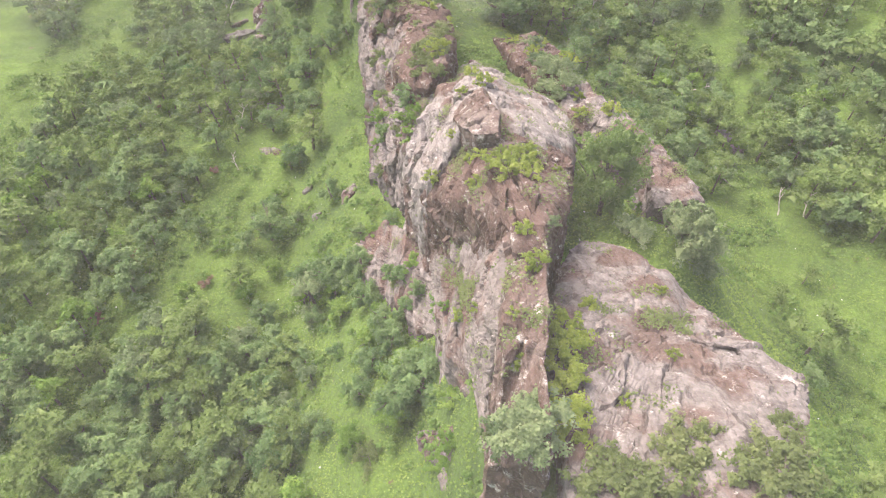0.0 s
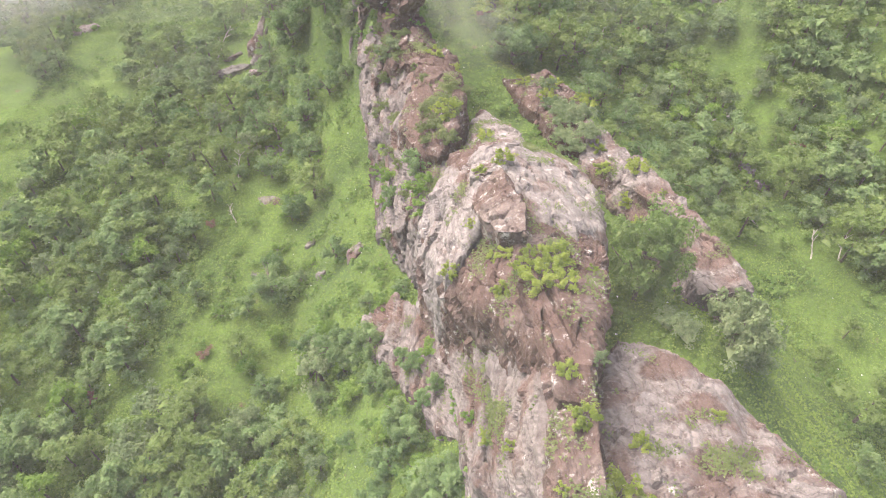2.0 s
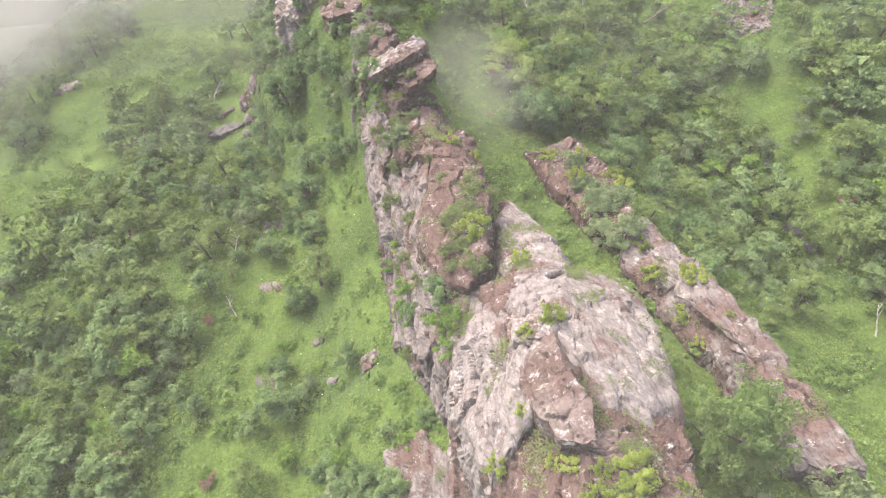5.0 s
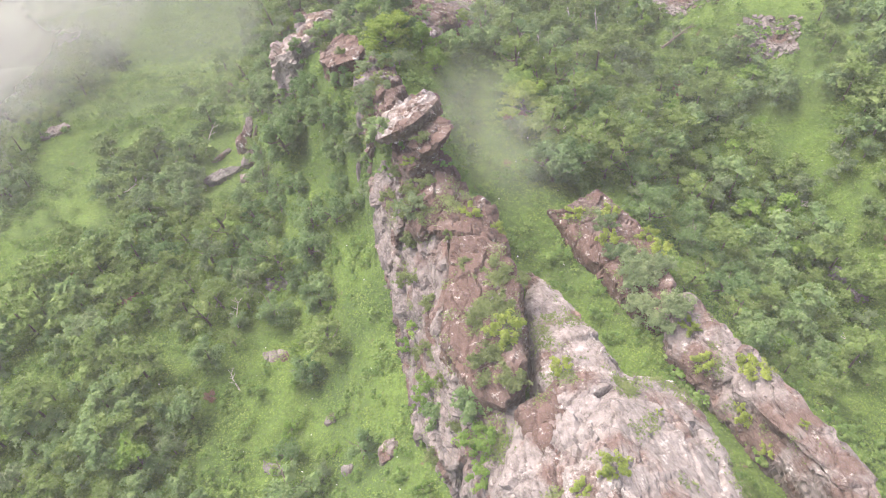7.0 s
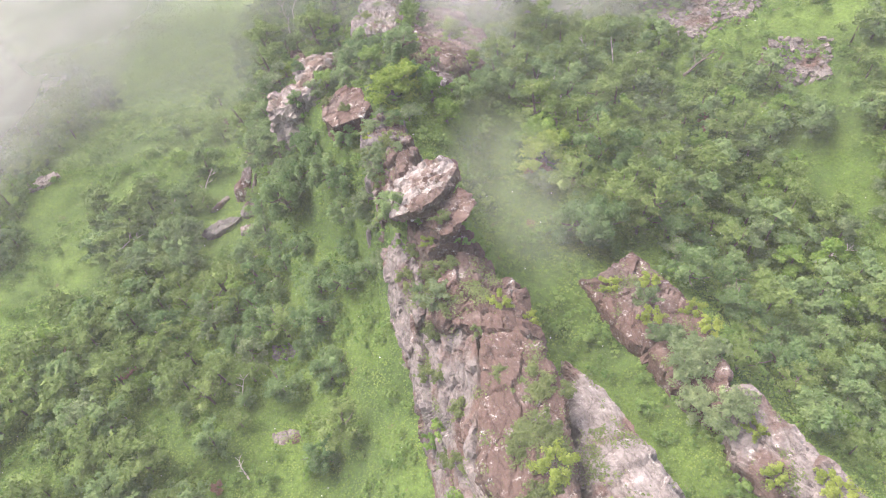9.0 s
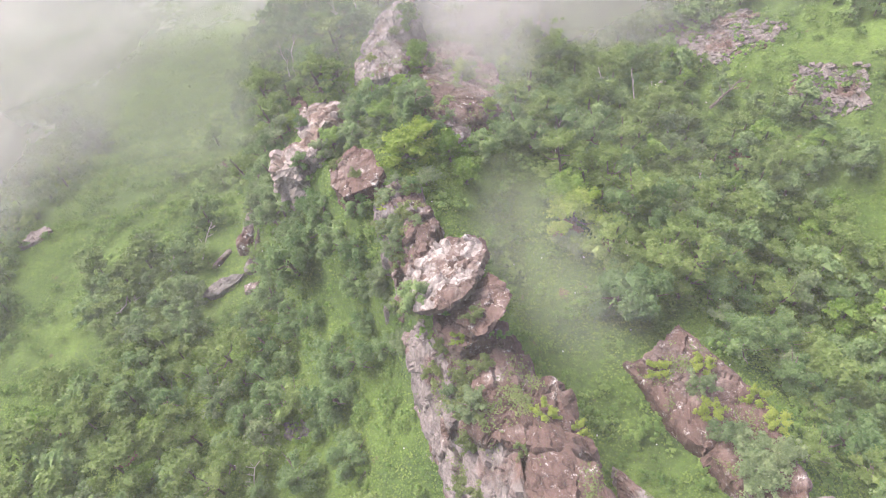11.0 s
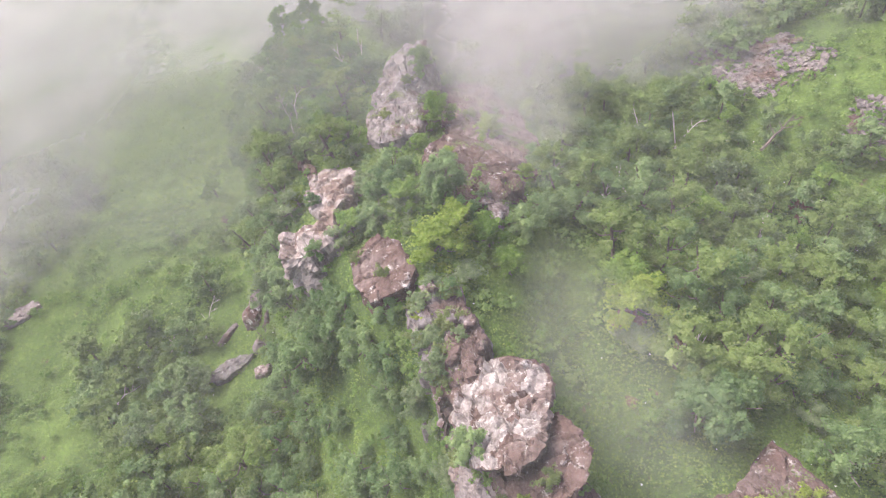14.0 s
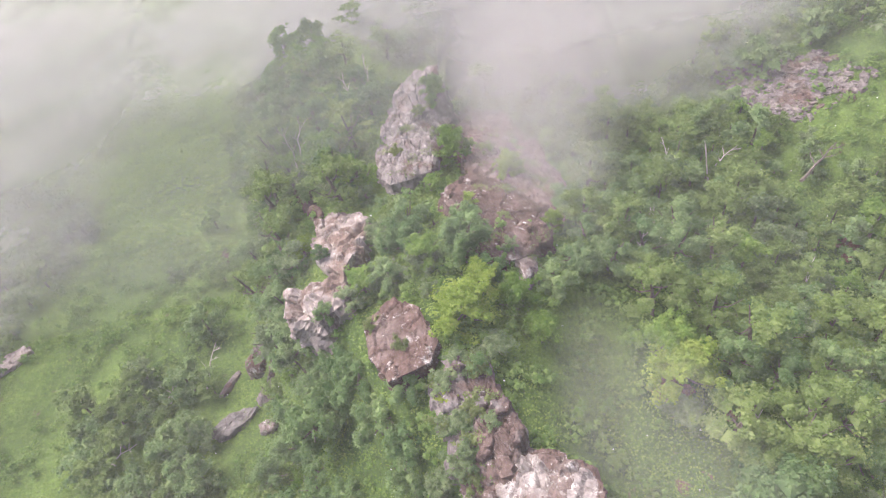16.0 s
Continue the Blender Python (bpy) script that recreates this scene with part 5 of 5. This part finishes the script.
herbs("meadow", "lush yellow-green meadow herbs on the slopes", 51, 440000, (-60, 45, 8, 126), 0.085, 0.6, LEAF_MEADOW)
herbs("meadow", "lush green herbs in the far meadow", 52, 50000, (-100, 60, 120, 190), 0.3, 0.7, LEAF_MEADOW)


def undergrowth(count, seed):
    """Low leafy shrubs and tall herbs in loose clumps over the slopes."""
    rng = np.random.default_rng(seed)
    shapes = [crown_leaves(rng, 0.9, 0.85, 0.1, 6, 11, 0.105).reshape(-1, 3, 3) for _ in range(5)]
    x, y = rng.uniform(-60, 45, count), rng.uniform(10, 128, count)
    p2 = np.stack([x, y, 0 * x], 1)
    wooded = np.zeros(count, bool)
    for poly in WOODS:
        wooded |= inside(x, y, poly)
    keep = fbm(p2 * 0.16, 81, 3) + rng.uniform(-0.16, 0.16, count) > np.where(wooded, 0.36, 0.48)
    keep &= ~((x > -36) & (x < -26) & (y > 88.5) & (y < 101))
    x, y = x[keep], y[keep]
    z = ground_z(x, y)
    out = []
    for n in range(len(x)):
        a, s = rng.uniform(0, 6.28), rng.uniform(0.5, 1.3)
        spin = np.array([[math.cos(a), -math.sin(a), 0], [math.sin(a), math.cos(a), 0], [0, 0, 1]]) * s
        out.append(shapes[n % 5].reshape(-1, 3) @ spin.T + (x[n], y[n], z[n]))
    tagged(new("undergrowth", leaves_mesh("undergrowth", np.concatenate(out), LEAF_BUSHY)), "low green shrubs and tall herbs on the slopes", "undergrowth", kind="stuff")


undergrowth(9500, 83)


def rock_herbs(count, seed):
    """Small herbs and moss in the joints of the ridge's rocks."""
    rng = np.random.default_rng(seed)
    spots = []
    for v3, f3 in ROCK_POLYS:
        quads = np.array([q for q in f3 if len(q) == 4], int).reshape(-1, 4)
        c = v3[quads].mean(1)
        n = np.cross(v3[quads[:, 2]] - v3[quads[:, 0]], v3[quads[:, 3]] - v3[quads[:, 1]])
        n /= np.linalg.norm(n, axis=1)[:, None] + 1e-9
        grown = (np.abs(n[:, 2]) > 0.45) & (fbm(c * 0.55, 77, 3) + rng.uniform(-0.12, 0.12, len(c)) > 0.675)
        spots.append(c[grown])
    c = np.concatenate(spots)
    c = c[rng.permutation(len(c))[:count]]
    c = np.repeat(c, 6, 0) + rng.normal(0, 0.15, (6 * len(c), 3)) * (1, 1, 0.3) + (0, 0, 0.1)
    up = np.tile(np.array([0, 0, 1.0]), (len(c), 1))
    tagged(new("rock_herbs", leaves_mesh("rock_herbs", leaf_sprays(rng, c, up, 0.07, 0.6), LEAF_OLIVE)), "tufts of yellow-green herbs in rock joints", "herbs", kind="stuff")


rock_herbs(9000, 91)
rng = np.random.default_rng(95)
fx, fy = rng.uniform(-50, 40, 380), rng.uniform(15, 125, 380)
fz = ground_z(fx, fy) + 0.55
fq = leaf_sprays(rng, np.stack([fx, fy, fz], 1), np.tile(np.array([0, 0, 1.0]), (380, 1)), 0.085, 0.8)
tagged(new("flowers", leaves_mesh("flowers", fq, PETAL)), "scattered white flower heads in the meadow", "flowers", kind="stuff")

# ---- mist ----
def mist_material(name, density, scale, seed, thin):
    m, nodes, links, bsdf = material(name)
    nodes.remove(bsdf)
    tex = nodes.new("ShaderNodeTexCoord")
    length = nodes.new("ShaderNodeVectorMath")
    length.operation = "LENGTH"
    flat = nodes.new("ShaderNodeVectorMath")
    flat.operation = "MULTIPLY"
    flat.inputs[1].default_value = (1, 1, 0)
    links.new(tex.outputs["Object"], flat.inputs[0])
    n = noise_node(nodes, links, scale, 6.0, 0.6)
    n.noise_dimensions = "4D"
    n.inputs["W"].default_value = seed
    links.new(tex.outputs["Object"], n.inputs["Vector"])
    links.new(flat.outputs[0], length.inputs[0])
    fall = nodes.new("ShaderNodeMapRange")
    fall.inputs["From Min"].default_value, fall.inputs["From Max"].default_value = 1.0, 0.0
    links.new(length.outputs["Value"], fall.inputs["Value"])
    shape = nodes.new("ShaderNodeMath")
    shape.operation = "MULTIPLY_ADD"
    links.new(n.outputs["Fac"], shape.inputs[0])
    shape.inputs[1].default_value = 1.5
    shape.inputs[2].default_value = -0.75 - thin
    add = nodes.new("ShaderNodeMath")
    add.operation = "ADD"
    links.new(fall.outputs[0], add.inputs[0])
    links.new(shape.outputs[0], add.inputs[1])
    body = nodes.new("ShaderNodeMapRange")
    body.interpolation_type = "SMOOTHSTEP"
    body.inputs["From Min"].default_value, body.inputs["From Max"].default_value = -0.05, 0.6
    links.new(add.outputs[0], body.inputs["Value"])
    rim = nodes.new("ShaderNodeMapRange")
    rim.interpolation_type = "SMOOTHSTEP"
    rim.inputs["From Min"].default_value, rim.inputs["From Max"].default_value = 0.0, 0.35
    links.new(fall.outputs[0], rim.inputs["Value"])
    mul = nodes.new("ShaderNodeMath")
    mul.operation = "MULTIPLY"
    links.new(rim.outputs[0], mul.inputs[0])
    links.new(body.outputs[0], mul.inputs[1])
    mul2 = nodes.new("ShaderNodeMath")
    mul2.operation = "MULTIPLY"
    mul2.inputs[1].default_value = density
    links.new(mul.outputs[0], mul2.inputs[0])
    clear, white, back = nodes.new("ShaderNodeBsdfTransparent"), nodes.new("ShaderNodeBsdfDiffuse"), nodes.new("ShaderNodeBsdfTranslucent")
    white.inputs["Color"].default_value = back.inputs["Color"].default_value = (0.455, 0.450, 0.458, 1)
    both, mix = nodes.new("ShaderNodeMixShader"), nodes.new("ShaderNodeMixShader")
    both.inputs[0].default_value = 0.5
    links.new(white.outputs[0], both.inputs[1])
    links.new(back.outputs[0], both.inputs[2])
    links.new(mul2.outputs[0], mix.inputs[0])
    links.new(clear.outputs[0], mix.inputs[1])
    links.new(both.outputs[0], mix.inputs[2])
    links.new(mix.outputs[0], nodes["Material Output"].inputs["Surface"])
    return m


def mist(label, x, y, z, rx, ry, thick, density, layers=5, scale=2.0, seed=0.0, turn=0.0, thin=0.36, upright=0.0):
    """A bank of drifting mist: thin veils one over the other, nearly level or raised upright by so many degrees."""
    verts, faces = [], []
    for k in range(layers):
        at, h = len(verts), 0.0 if upright else k / max(1, layers - 1) - 0.5
        w = 1.0 - 0.5 * abs(h)
        g = np.linspace(-w, w, 9)
        verts += [(a, b, h + 0.06 * math.sin(3 * a + k) * math.cos(2.5 * b - k)) for a in g for b in g]
        faces += [(at + i * 9 + j, at + i * 9 + 9 + j, at + i * 9 + 10 + j, at + i * 9 + j + 1) for i in range(8) for j in range(8)]
    ob = new("mist", mesh_from("mist", verts, faces, mist_material("mist", density, scale, seed, thin), True))
    ob.matrix_world = pose(x, y, z, upright, 0, turn) @ Matrix.Diagonal((rx, ry, thick, 1))
    ob.visible_shadow = False
    return tagged(ob, label, "mist", kind="stuff")


mist("thick white mist bank over the far valley", -74, 166, 8, 44, 66, 6, 0.80, 1, 1.3, 1.0, 8, 0.2)
mist("thick white mist bank over the far valley", -125, 220, 2, 85, 92, 6, 0.84, 1, 1.5, 7.0, 0, 0.08)
mist("thin drifting mist over the valley woods", -72, 112, 12, 34, 44, 5, 0.62, 1, 1.5, 2.0, 0, 0.25)
mist("wisp of mist in the gully beside the ridge", 1.6, 72.5, 23.5, 7, 14, 2, 0.10, 2, 1.2, 3.0, 12, 0.15)
mist("rising wisp of white mist over the far ridge", 2.5, 107, 25, 10, 23, 5, 0.235, 3, 1.1, 4.0, -8, 0.10)
mist("thin mist over the far woods", 16, 138, 13, 46, 32, 5, 0.58, 2, 1.5, 5.0, 0, 0.12)
mist("thin mist over the far woods", -27, 168, 10, 44, 46, 5, 0.88, 1, 1.6, 8.0, 0, 0.15)
mist("faint haze hanging over the whole valley", -5, 90, 44, 220, 260, 3, 0.086, 1, 2.2, 6.0, 0, 0.0)
mist("faint haze that thickens with distance", -8, 84, 8, 150, 44, 2, 0.07, 1, 2.6, 21.0, 0, -0.15, 82)
mist("faint haze that thickens with distance", -14, 112, 8, 170, 44, 2, 0.13, 1, 2.6, 23.0, 0, -0.15, 82)
mist("veil of mist in front of the far woods", -24, 107, 24, 34, 17, 2, 0.30, 1, 1.6, 31.0, 4, -0.05, 80)
